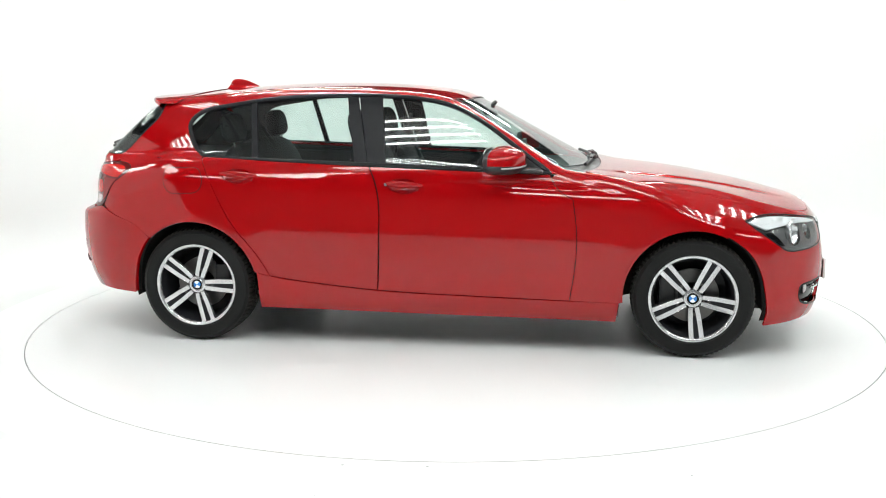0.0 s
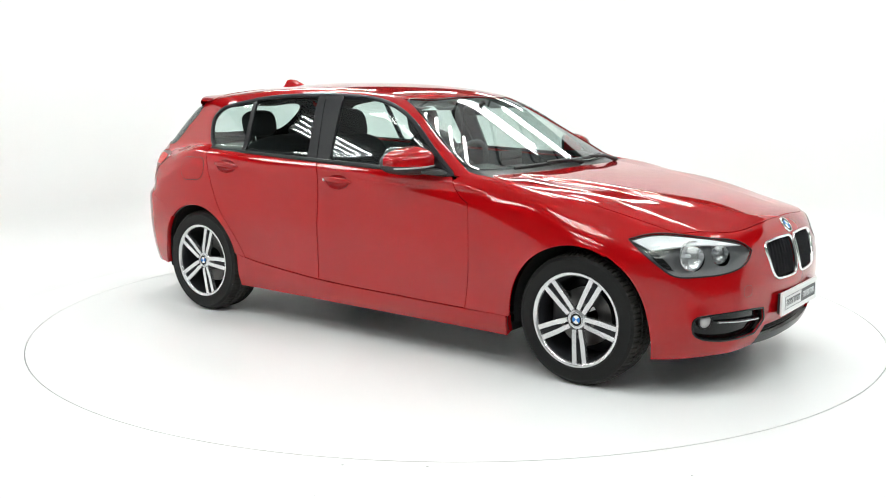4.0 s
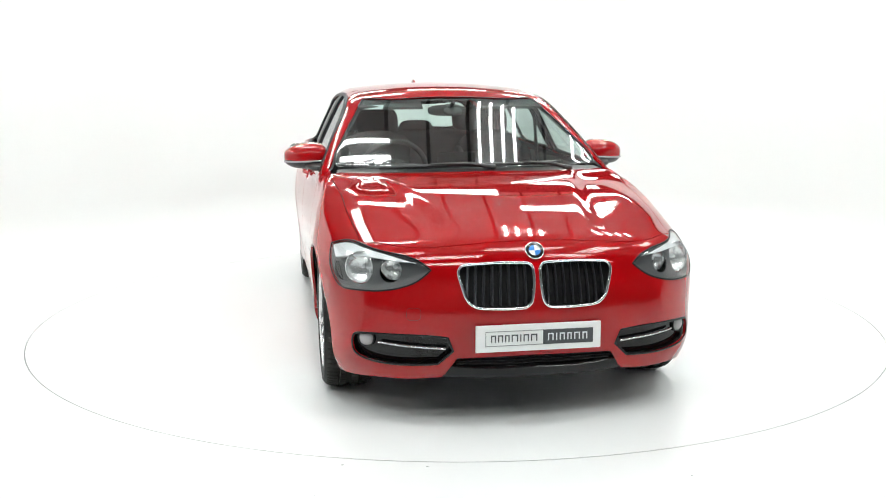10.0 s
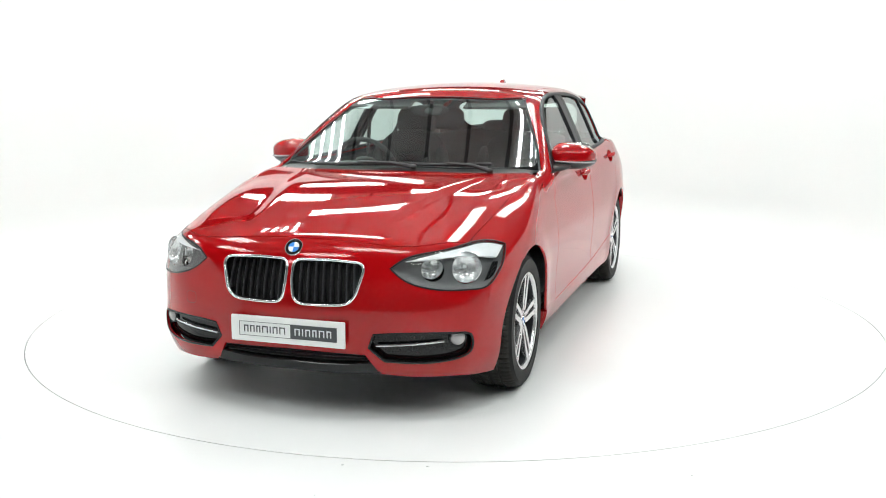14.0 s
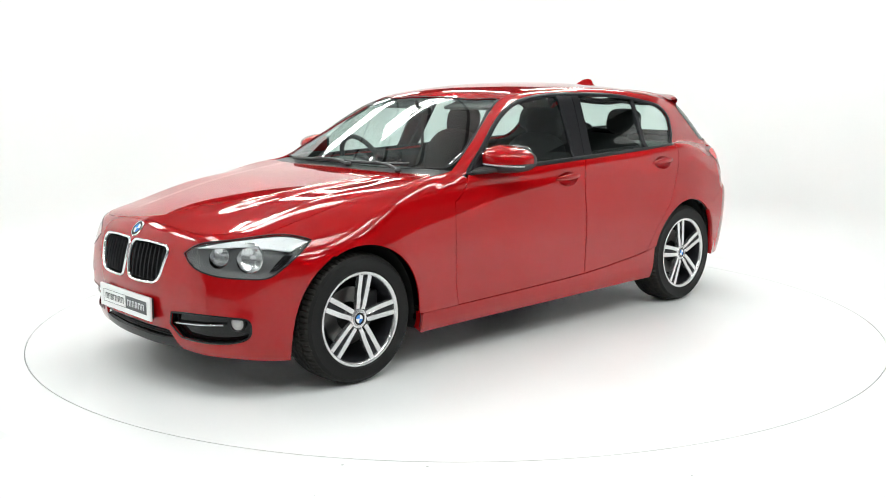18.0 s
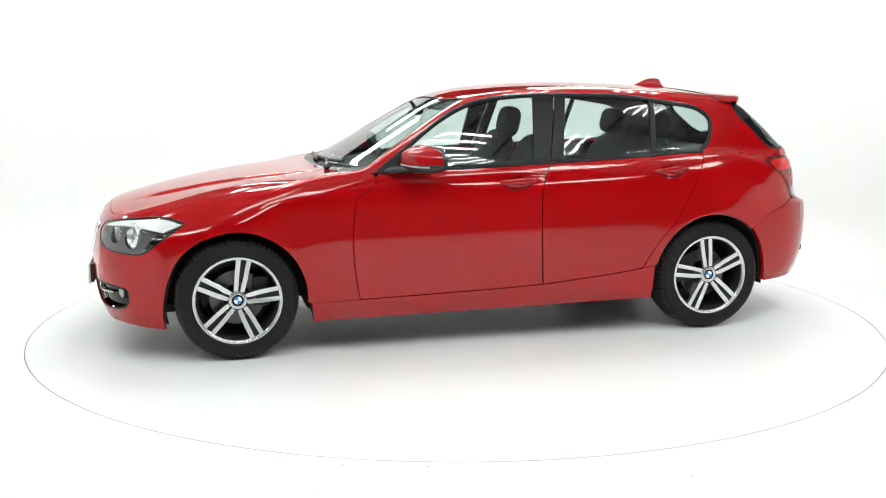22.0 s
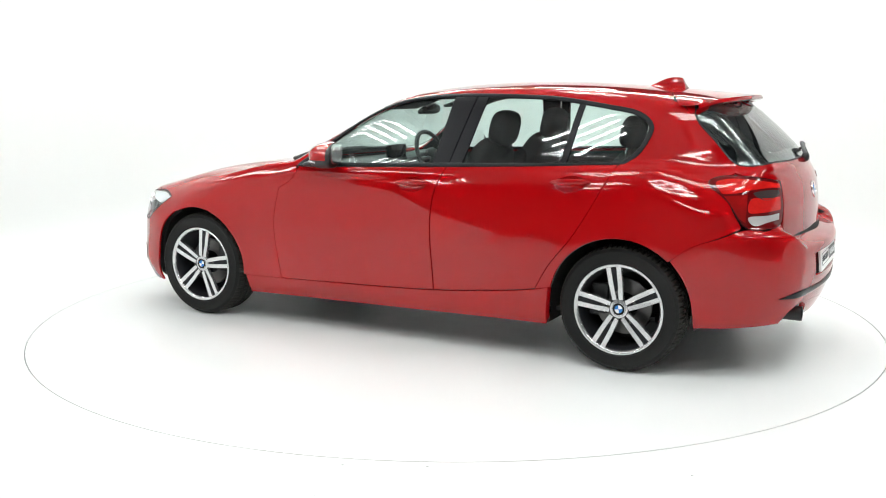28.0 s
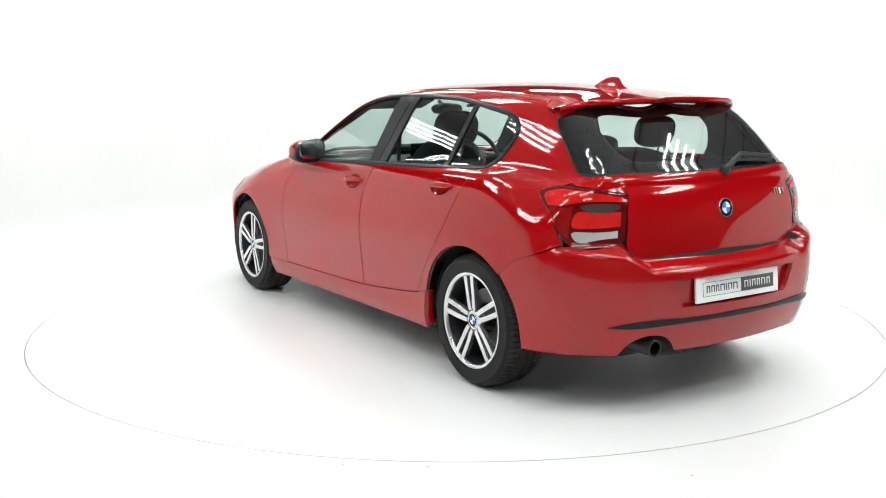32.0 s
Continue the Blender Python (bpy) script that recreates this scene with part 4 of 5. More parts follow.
# ---- grille, fog lamps, lower intake ----
SLAT = material("dark_chrome", (0.07, 0.07, 0.075), rough=0.3, metal=0.8, grain=0.1)
for mir in (False, True):
    k3 = kidney * FLIP if mir else kidney
    back = skin("kidney_grille", sheet(on_nose, in_nose(kidney), step=0.03, off=-0.032, depth=0, gap=-0.004), DARK, car, "black kidney grille in a chrome ring", mir)
    ribbon("grille_ring", kidney, slope(kidney), 0.0135, 0.009, CHROME, back, "chrome grille ring", mirror=mir)
    for k in range(8):
        y = 0.046 + 0.034 * k
        zz = np.linspace(0.52, 0.69, 12)
        pp = on_nose([(ahead(2.06, y), z) for z in zz])
        ok = inside(in_nose(kidney), in_nose(pp))
        pp = pp[ok]
        if len(pp) < 3:
            continue
        bm = bmesh.new()
        rows = []
        for p in pp:
            rows.append([bm.verts.new((p[0] + a, (p[1] + b) * (-1 if mir else 1), p[2])) for a, b in ((-0.03, -0.004), (-0.006, -0.004), (-0.001, 0.0), (-0.006, 0.004), (-0.03, 0.004))])
        for r0, r1 in zip(rows, rows[1:]):
            for c in range(4):
                bm.faces.new((r0[c], r0[c + 1], r1[c + 1], r1[c]))
        part("slat", bm, SLAT, back, smooth=True)
    fg = skin("fog_light_recess", sheet(on_nose, in_nose(fog_out), step=0.03, off=-0.03, depth=0, gap=-0.004), GLOSS, car, "gloss black fog lamp recess", mir)
    ribbon("recess_edge", fog_out, slope(fog_out), 0.010, 0.002, GLOSS, fg, mirror=mir)
    bar = on_nose(loop(nose_uv([(2.068, 0.380, 0.335), (2.039, 0.499, 0.343), (1.965, 0.645, 0.356)]), closed=False))
    ribbon("fog_strip", bar - slope(bar) * 0.014, slope(bar), 0.009, 0.006, SILVER, fg, "thin silver strip", closed=False, mirror=mir)
    c = on_nose([(ahead(1.925, 0.692), 0.366)])[0] - np.array([0.016, 0.010, 0])
    bowl(0.032, 0.03, c, (0.88, 0.46, 0), mir, fg, "fog_lamp")
    bm = lathe([(0.036, -0.03), (0.037, 0.004), (0.034, 0.006), (0.032, 0)], 28, "z")
    bmesh.ops.transform(bm, matrix=place(c, (0.88, 0.46, 0)), verts=bm.verts)
    if mir:
        bmesh.ops.scale(bm, verts=bm.verts, vec=(1, -1, 1))
    part("fog_ring", bm, BLACK, fg, smooth=True)
    bm = lathe([(0.0315, 0.0), (0.026, 0.006), (0.014, 0.010), (0.0001, 0.011)], 28, "z")
    bmesh.ops.transform(bm, matrix=place(c, (0.88, 0.46, 0)), verts=bm.verts)
    if mir:
        bmesh.ops.scale(bm, verts=bm.verts, vec=(1, -1, 1))
    part("fog_lens", bm, LAMP_CLEAR, fg, "clear ribbed fog lamp lens", smooth=True)
lip = mirrored([(2.078, 0, 0.252), (2.062, 0.25, 0.252), (2.045, 0.352, 0.262), (2.03, 0.395, 0.212), (2.062, 0.2, 0.203), (2.068, 0, 0.205)], [2, 3], nose_uv)
intake = skin("lower_intake", sheet(on_nose, mirrored([(2.075, 0, 0.318), (2.05, 0.33, 0.310), (2.04, 0.40, 0.20), (2.065, 0, 0.20)], [1, 2], nose_uv), step=0.04, off=-0.03, depth=0), DARK, car, "black lower air intake")
skin("chin_lip", sheet(on_nose, lip, step=0.03, off=0.0, depth=0.05), GLOSS, intake, "gloss black chin lip")
for k in range(3):
    z = 0.265 + 0.014 * k
    bar = on_nose(loop(nose_uv([(2.05, -0.33, z), (2.075, 0, z), (2.05, 0.33, z)]), closed=False))
    ribbon("intake_bar", bar - slope(bar) * 0.018, slope(bar), 0.005, 0.006, BLACK, intake, closed=False)


# ---- plates and badges ----
def show_plate(m):
    pl = new("show_plate")
    pl.parent = car
    tagged(pl, "white dealer plate with dark and light bars")
    pl.matrix_basis = m
    part("plate_board", box((0.53, 0.112, 0.012), (0, 0, 0.0), 0.003), PLATE, pl)
    for w, h, x, y in ((0.242, 0.0016, -0.104, 0.030), (0.242, 0.0016, -0.104, -0.030), (0.0016, 0.0616, -0.2242, 0), ):
        part("plate_line", box((w, h, 0.0012), (x, y, 0.0068)), INK, pl)
    part("plate_block", box((0.214, 0.0616, 0.0012), (0.124, 0, 0.0068)), INK, pl)
    x = -0.204
    for wd in (0.024, 0.024, 0.022, 0.030, 0.009, 0.026, 0.030):
        for a in ((-1, 1) if wd > 0.01 else (0,)):
            part("letter_bar", box((0.005, 0.030, 0.0012), (x + wd / 2 + a * (wd / 2 - 0.004), 0, 0.0069)), INK, pl)
        if wd > 0.01:
            part("letter_bar", box((wd - 0.008, 0.005, 0.0011), (x + wd / 2, 0.0125, 0.0069)), INK, pl)
        x += wd + 0.0055
    x = 0.036
    for wd in (0.027, 0.008, 0.025, 0.022, 0.028, 0.024):
        for a in ((-1, 1) if wd > 0.01 else (0,)):
            part("letter_bar", box((0.005, 0.030, 0.0012), (x + wd / 2 + a * (wd / 2 - 0.004), 0, 0.0078)), PEARL, pl)
        if wd > 0.01:
            part("letter_bar", box((wd - 0.008, 0.005, 0.0011), (x + wd / 2, 0.0125, 0.0078)), PEARL, pl)
        x += wd + 0.0075
    return pl


show_plate(place((2.117, 0, 0.388), (1, 0, 0.01)))
show_plate(place((-2.192, 0, 0.539), (-1, 0, 0.10)))
part("plate_backing", box((0.018, 0.50, 0.10), (2.103, 0, 0.388), 0.004), BLACK, car)
part("plate_backing", box((0.02, 0.50, 0.10), (-2.178, 0, 0.535), 0.004), BLACK, car)


def roundel(r, m, parent, mirror=False):
    b = part("badge", lathe([(r, -0.004), (r, 0.002), (r * 0.97, 0.005), (r * 0.92, 0.005), (r * 0.90, 0.003)], 40, "z"), CHROME, parent, "round blue and white badge", smooth=True)
    b.matrix_basis = m
    part("badge_ring", lathe([(r * 0.91, 0.003), (r * 0.60, 0.0035)], 40, "z"), GLOSS, b, smooth=True)
    for k in range(4):
        bm = lathe([(r * 0.60, 0.004), (0.0002, 0.0048)], 10, "z", radians(90 * k), radians(90 * k + 90))
        part("badge_field", bm, BLUE if k % 2 else PEARL, b, smooth=True)
    return b


fb = on_nose([(0.0, 0.733)])
roundel(0.041, place(fb[0], slope(fb)[0]), car)
rb = on_tail([(0.0, 0.872)])
roundel(0.043, place(rb[0], slope(rb)[0]), car)
for k, dy in enumerate((-0.375, -0.398, -0.425, -0.458)):
    q = on_tail([(behind(-2.06, dy), 0.918)])
    part("badge_bar", box((0.006 if k != 2 else 0.018, 0.032, 0.004), (0, 0, 0.002), 0.001), CHROME, car).matrix_basis = place(q[0], slope(q)[0])

# ---- handles, flap, mirrors, wipers, fin, spoiler, exhaust ----
for hx, hz, nm in HANDLES:
    rim = cup_rim(hx, hz)
    for mir in (False, True):
        hp = on_side([(hx, hz)])[0]
        cup = skin(nm, sheet(on_side, rim, step=0.010, off=lambda uv, hx=hx, hz=hz: 0.0004 - 0.034 * np.maximum(0, 1 - ((uv[:, 0] - hx) / 0.080) ** 2 - ((uv[:, 1] - hz + 0.008) / 0.037) ** 2) ** 0.55, depth=0.004, gap=-0.0035), RED, car, "red door handle over a scooped cup", mir)
        bm = ball((0.212, 0.022, 0.030), (0, 0, 0), 2.8, 32, 14)
        for v in bm.verts:
            end = abs(v.co.x) / 0.106
            v.co.z *= 1 - 0.30 * end**3
            v.co.y += 0.022 - 2.3 * v.co.x**2
            v.co.z += -0.4 * v.co.x**2 - 0.045 * v.co.x + 0.003
        bmesh.ops.transform(bm, matrix=Matrix.Translation((hp[0], hp[1] + 0.008, hz + 0.004)), verts=bm.verts)
        if mir:
            bmesh.ops.scale(bm, verts=bm.verts, vec=(1, -1, 1))
        part("grip", bm, RED, cup, "red body-coloured grip", smooth=True, angle=80)
        if mir and nm == "front_handle":
            bm = lathe([(0.0001, 0.003), (0.008, 0.003), (0.010, 0)], 20, "y")
            bmesh.ops.transform(bm, matrix=Matrix.Translation((hp[0] - 0.093, -(hp[1] + 0.014), hz + 0.002)) @ Matrix.Rotation(math.pi, 4, "Z"), verts=bm.verts)
            part("key_lock", bm, CHROME, cup)
flap = loop([(-1.50, 0.955), (-1.40, 0.966), (-1.315, 0.962), (-1.285, 0.90), (-1.30, 0.85), (-1.40, 0.828), (-1.47, 0.832), (-1.51, 0.89)])
skin("fuel_flap", sheet(on_side, flap, step=0.02, off=0.002, depth=0.004), RED, car, "red fuel filler flap", True)
f3 = on_side(flap)
ribbon("flap_gap", f3, slope(f3), 0.004, 0.0012, DARK, car, mirror=True)


def mirror_shape(grow=0.0):
    """The door mirror's shell, left: a rounded wedge, flat behind."""
    bm = ball((0.20, 0.235, 0.152), (0, 0, 0), 3.0, 36, 22)
    for v in bm.verts:
        if v.co.x < -0.05:
            v.co.x = -0.05 + (v.co.x + 0.05) * 0.25
        f = (v.co.y + 0.117) / 0.235
        v.co.z *= 1.0 - (0.34 if v.co.z > 0 else 0.22) * f * f
        v.co.z -= 0.012 * f
        v.co.x -= 0.075 * f * f
        if v.co.z > 0:
            v.co.z *= 1 - 0.35 * max(0, v.co.x) / 0.1
    bmesh.ops.translate(bm, verts=bm.verts, vec=(0.385, 0.868, 1.028))
    return bm


for mir in (False, True):
    def side(bm):
        if mir:
            bmesh.ops.scale(bm, verts=bm.verts, vec=(1, -1, 1))
        return bm
    cap = mirror_shape()
    bmesh.ops.bisect_plane(cap, geom=cap.verts[:] + cap.edges[:] + cap.faces[:], plane_co=(0.385, 0.87, 0.997), plane_no=(0.0, 0.04, -1), clear_outer=True)
    bmesh.ops.bisect_plane(cap, geom=cap.verts[:] + cap.edges[:] + cap.faces[:], plane_co=(0.318, 0.87, 1.0), plane_no=(-1, -0.25, 0), clear_outer=True)
    mb = part("door_mirror", side(cap), RED, car, "red door mirror with black foot", smooth=True, angle=60)
    low = mirror_shape()
    bmesh.ops.bisect_plane(low, geom=low.verts[:] + low.edges[:] + low.faces[:], plane_co=(0.385, 0.87, 0.9965), plane_no=(0.0, -0.04, 1), clear_outer=True)
    part("mirror_foot", side(low), BLACK, mb, "black plastic mirror underside", smooth=True, angle=60)
    back = mirror_shape()
    bmesh.ops.bisect_plane(back, geom=back.verts[:] + back.edges[:] + back.faces[:], plane_co=(0.3175, 0.87, 1.0), plane_no=(1, 0.25, 0), clear_outer=True)
    part("mirror_frame", side(back), BLACK, mb, smooth=True, angle=60)
    stalk = ball((0.22, 0.14, 0.036), (0.455, 0.80, 0.972), 3.0, 24, 10, Matrix.Rotation(radians(-14), 4, "Z"))
    for v in stalk.verts:
        v.co.z += 0.10 * (0.455 - v.co.x)
    part("mirror_arm", side(stalk), BLACK, mb, "black plastic mirror arm", smooth=True, angle=60)
    gl = ball((0.006, 0.18, 0.115), (0.290, 0.868, 1.034), 3.2, 28, 10, Matrix.Rotation(radians(14), 4, "Z"))
    part("mirror_glass", side(gl), CHROME, mb, "silver mirror glass", smooth=True)
    # indicator strip along the shell's lower front edge
    pts = []
    for a in np.linspace(-0.2, 1.75, 16):
        f = 0.15 + 0.83 * a / 1.75 if a > 0 else 0.15 + a * 0.3
        f = max(0.06, f)
        yy = 0.868 - 0.117 + 0.235 * f
        xx = 0.385 + 0.098 * (1 - abs((yy - 0.868) / 0.1185) ** 2.9) ** (1 / 2.9) - 0.075 * f * f
        pts.append((xx + 0.0005, yy + 0.001, 1.001 - 0.012 * f))
    part("indicator_strip", side(tube(pts, 0.0048, 8)), LAMP_CLEAR, mb, "clear indicator strip", smooth=True)

for pts, pivot in ((((0.775, -0.50), (0.800, -0.24), (0.806, 0.04)), (0.835, 0.10)), (((0.73, 0.50), (0.785, 0.28), (0.803, 0.06)), (0.83, 0.52))):
    ln = on_top(loop(pts, closed=False))
    nn = slope(ln)
    wp = part("wiper_blade", tube([tuple(p + n * 0.012) for p, n in zip(ln, nn)], 0.009, 8), BLACK, car, "black windscreen wiper", smooth=True)
    mid = ln[len(ln) // 2] + nn[len(ln) // 2] * 0.022
    a = on_top([pivot])[0] + np.array([0, 0, 0.012])
    part("wiper_arm", tube([tuple(a), tuple((a * 0.6 + mid * 0.4) + np.array([0, 0, 0.012])), tuple(mid)], [0.013, 0.009, 0.006], 8), BLACK, wp, smooth=True)
    part("wiper_cap", ball((0.04, 0.04, 0.03), tuple(a), 2, 14, 8), BLACK, wp, smooth=True)
rp = on_tail([(behind(-2.03, -0.05), 1.025), (behind(-1.98, -0.20), 1.075), (behind(-1.975, -0.44), 1.06)])
rn = slope(rp)
rw_arm = part("rear_wiper", tube([tuple(p + n * d) for p, n, d in zip(rp, rn, (0.02, 0.032, 0.026))], [0.015, 0.011, 0.008], 8), BLACK, car, "black rear wiper", smooth=True)
part("wiper_pivot", ball((0.04, 0.045, 0.05), tuple(rp[0] + rn[0] * 0.012), 2.4, 16, 10), BLACK, rw_arm, smooth=True)
bl = on_tail([(behind(-1.98, -0.12), 1.062), (behind(-1.975, -0.46), 1.052)])
part("rear_blade", tube([tuple(p + n * 0.014) for p, n in zip(bl, slope(bl))], 0.008, 6), BLACK, rw_arm)


def fin():
    """A shark fin, steep behind, on a wider foot."""
    bm = bmesh.new()
    rows = []
    height = Curve(0, 0.002, 0.2, 0.020, 0.45, 0.043, 0.7, 0.056, 0.85, 0.059, 1.0, 0.057)
    for s in np.linspace(0, 1, 17):
        x, lean = -1.225 - 0.175 * s, 0.030 * s
        h, wide = float(height(s)), 0.010 + 0.032 * math.sin(math.pi * min(0.5, 0.62 * s)) ** 0.8
        zb = float(roof(x)) - 0.004
        rows.append([bm.verts.new((x + lean * (q - 1), wide * c, zb + (h + 0.004) * q)) for c, q in ((1, 0), (0.80, 0.16), (0.42, 0.34), (0.24, 0.60), (0.15, 0.90), (0.08, 0.985), (0, 1), (-0.08, 0.985), (-0.15, 0.90), (-0.24, 0.60), (-0.42, 0.34), (-0.80, 0.16), (-1, 0))])
    for r0, r1 in zip(rows, rows[1:]):
        for c in range(12):
            bm.faces.new((r0[c], r0[c + 1], r1[c + 1], r1[c]))
    bm.faces.new(rows[0])
    bm.faces.new(rows[-1][::-1])
    return bm


part("roof_fin", fin(), RED, car, "red shark-fin aerial", smooth=True, angle=50)


def spoiler():
    bm = bmesh.new()
    rows = []
    for y in np.linspace(-0.565, 0.565, 41):
        a = abs(y)
        x0 = -1.39 - 0.45 * a * a
        x1 = -1.795 + 0.50 * max(0, a - 0.05) ** 2 + 1.6 * max(0, a - 0.42) ** 2
        drop = 0.13 * y * y + 1.4 * max(0, a - 0.43) ** 2
        ring = []
        for s in np.linspace(0, 1, 10):
            x = x0 + (x1 - x0) * s
            ring.append((x, y, float(roof(x)) - drop + 0.004 + 0.014 * s * s))
        zt = ring[-1][2]
        zu = zt - 0.036 - 0.05 * float(ease((a - 0.44) / 0.12))
        xu = float(hatch(zu)) + 0.215 * y * y + 0.6 * max(0, a - 0.5) ** 2 + 0.07
        ring += [(x1 - 0.005, y, zt - 0.006), (x1 - 0.005, y, zt - 0.018), (x1 + 0.006, y, zt - 0.026), (max(xu, x1 + 0.02), y, zu)]
        rows.append([bm.verts.new(p) for p in ring])
    for r0, r1 in zip(rows, rows[1:]):
        for c in range(len(r0) - 1):
            bm.faces.new((r0[c], r0[c + 1], r1[c + 1], r1[c]))
    return bm


part("roof_spoiler", spoiler(), RED, car, "red roof spoiler", smooth=True, angle=45)
part("brake_light", box((0.006, 0.30, 0.010), (-1.797, 0, 1.338), 0.002), LAMP_DARK, car)
pipe = lathe([(0.030, 0.0), (0.036, -0.002), (0.037, 0.01), (0.036, 0.25)], 28, "x")
bmesh.ops.translate(pipe, verts=pipe.verts, vec=(-2.145, 0.445, 0.303))
ex = part("exhaust", pipe, BLACK, car, "sooty black exhaust tip", smooth=True)
part("pipe_bore", box((0.002, 0.05, 0.05), (-2.05, 0.445, 0.303)), DARK, ex)
part("silencer", ball((0.32, 0.62, 0.16), (-1.88, 0.05, 0.27), 3), DARK, car, smooth=True)
strip = mirrored([(-2.206, 0, 0.430), (-2.178, 0.348, 0.429), (-2.106, 0.600, 0.420), (-2.072, 0.655, 0.403), (-2.103, 0.60, 0.399), (-2.174, 0.343, 0.403), (-2.20, 0, 0.403)], [3], tail_uv)
skin("bumper_strip", sheet(on_tail, strip, step=0.03, off=0.006, depth=0.01), SATIN, car, "black bumper strip")
recess_in = sheet(on_tail, recess, step=0.04, off=-0.026, depth=0, gap=-0.01)
skin("plate_recess", recess_in, RED, car, "red plate recess")

# tow-eye covers: a thin joint round a small flap
for chart, uv, nm, sides in ((on_nose, (ahead(2.03, 0.50), 0.487), "tow_cover", (True,)), (on_tail, (behind(-2.10, 0.60), 0.50), "tow_cover", (True,))):
    a = np.linspace(0, 2 * math.pi, 28, endpoint=False)
    q = chart(np.stack([uv[0] + 0.028 * np.sign(np.cos(a)) * np.abs(np.cos(a)) ** 0.6, uv[1] + 0.026 * np.sign(np.sin(a)) * np.abs(np.sin(a)) ** 0.6], -1))
    for mir in sides:
        ribbon(nm, q, slope(q), 0.0014, 0.0005, DARK, car, mirror=mir)



# ---- wheels ----
def tyre_mesh():
    """Sidewalls with a fitting ring, moulded edge and plain shoulder."""
    side = [(0.222, -0.098), (0.229, -0.107), (0.235, -0.1095), (0.2375, -0.1125), (0.241, -0.1115), (0.262, -0.1145), (0.286, -0.1115), (0.289, -0.1125), (0.292, -0.1095), (0.303, -0.101)]
    return join(lathe(side, 120), lathe([(r, -h) for r, h in side], 120))


def tread_mesh():
    """Ribs and shoulder blocks, with grooves round and across."""
    prof = [(0.303, -0.101), (0.311, -0.090), (0.3155, -0.074), (0.3168, -0.052), (0.309, -0.050), (0.309, -0.042), (0.317, -0.040), (0.317, -0.012), (0.309, -0.010), (0.309, -0.003)]
    prof = prof + [(r, -h) for r, h in prof[::-1]]
    n = 288
    bm = lathe(prof, n)
    for v in bm.verts:
        r, h = math.hypot(v.co.x, v.co.z), abs(v.co.y)
        k = round((math.atan2(v.co.z, v.co.x) % (2 * math.pi)) / (2 * math.pi) * n) % n
        if h > 0.051 and r > 0.304 and k % 4 == 0:
            cut = 0.0065
        elif 0.011 < h < 0.041 and r > 0.315 and (k + (2 if v.co.y > 0 else 0)) % 4 == 0:
            cut = 0.004
        else:
            continue
        v.co.x, v.co.z = v.co.x * (r - cut) / r, v.co.z * (r - cut) / r
    return bm


BAR = [(0.0050, 0.046), (0.0270, 0.046), (0.0295, 0.070), (0.0345, 0.123), (0.0390, 0.214), (0.0140, 0.214), (0.0125, 0.160), (0.0108, 0.115), (0.0068, 0.078)]
INLAY = [(-0.0170, 0.214), (-0.0150, 0.15), (-0.0125, 0.11), (-0.009, 0.066), (0.009, 0.066), (0.0125, 0.11), (0.0150, 0.15), (0.0170, 0.214)]


def wheel():
    """At the hub, outside towards +y."""
    w = new("wheel")
    tagged(w, "black tyre on a bicolour five double-spoke alloy wheel")
    tyre = part("tyre", tyre_mesh(), RUBBER, w, "black tyre", smooth=True, angle=30)
    part("tread", tread_mesh(), TREAD, tyre, "dusty grey-black tread", smooth=True, angle=16)
    rim = part("rim", lathe([(0.212, 0.080), (0.219, 0.1015), (0.2275, 0.1045), (0.228, 0.109), (0.222, 0.110), (0.2135, 0.106), (0.209, 0.094)], 90, closed=True), SILVER, w, "polished rim edge", smooth=True, angle=50)
    part("barrel", lathe([(0.211, 0.096), (0.203, 0.085), (0.196, 0.03), (0.188, -0.095), (0.05, -0.095)], 64), ALLOY, w, "anthracite wheel barrel", smooth=True)
    for k in range(5):
        turn = Matrix.Rotation(radians(72 * k), 4, "Y")
        for s in (1, -1):
            bm = prism([(u * s, v) for u, v in BAR], 0.074, 0.097, "y", 0.0022)
            for v in bm.verts:
                v.co.y += 0.06 * max(0, math.hypot(v.co.x, v.co.z) - 0.12) - 0.10 * max(0, 0.075 - math.hypot(v.co.x, v.co.z))
            part("spoke", bm, SILVER, w).matrix_basis = turn
        bm = prism(INLAY, 0.060, 0.086, "y", 0.0015)
        for v in bm.verts:
            v.co.y += 0.06 * max(0, math.hypot(v.co.x, v.co.z) - 0.12)
        part("spoke_inlay", bm, ALLOY, w, "anthracite inlay between the spokes").matrix_basis = turn
        bm = lathe([(0.0075, 0.078), (0.0085, 0.088), (0.0001, 0.089)], 6)
        part("wheel_bolt", bm, STEEL, w).matrix_basis = turn @ Matrix.Translation((0, 0, 0.084)) 
    part("hub", lathe([(0.046, 0.060), (0.050, 0.084), (0.045, 0.0915), (0.036, 0.094), (0.034, 0.09), (0.0001, 0.09)], 48), SILVER, w, "polished hub centre", smooth=True, angle=40)
    b = roundel(0.0335, Matrix.Translation((0, 0.0915, 0)) @ Matrix.Rotation(radians(-90), 4, "X"), w)
    part("brake_disc", lathe([(0.07, 0.002), (0.07, 0.01), (0.142, 0.01), (0.142, -0.01), (0.08, -0.01)], 60), DISC, w, "worn steel brake disc", smooth=True, angle=40)
    return w


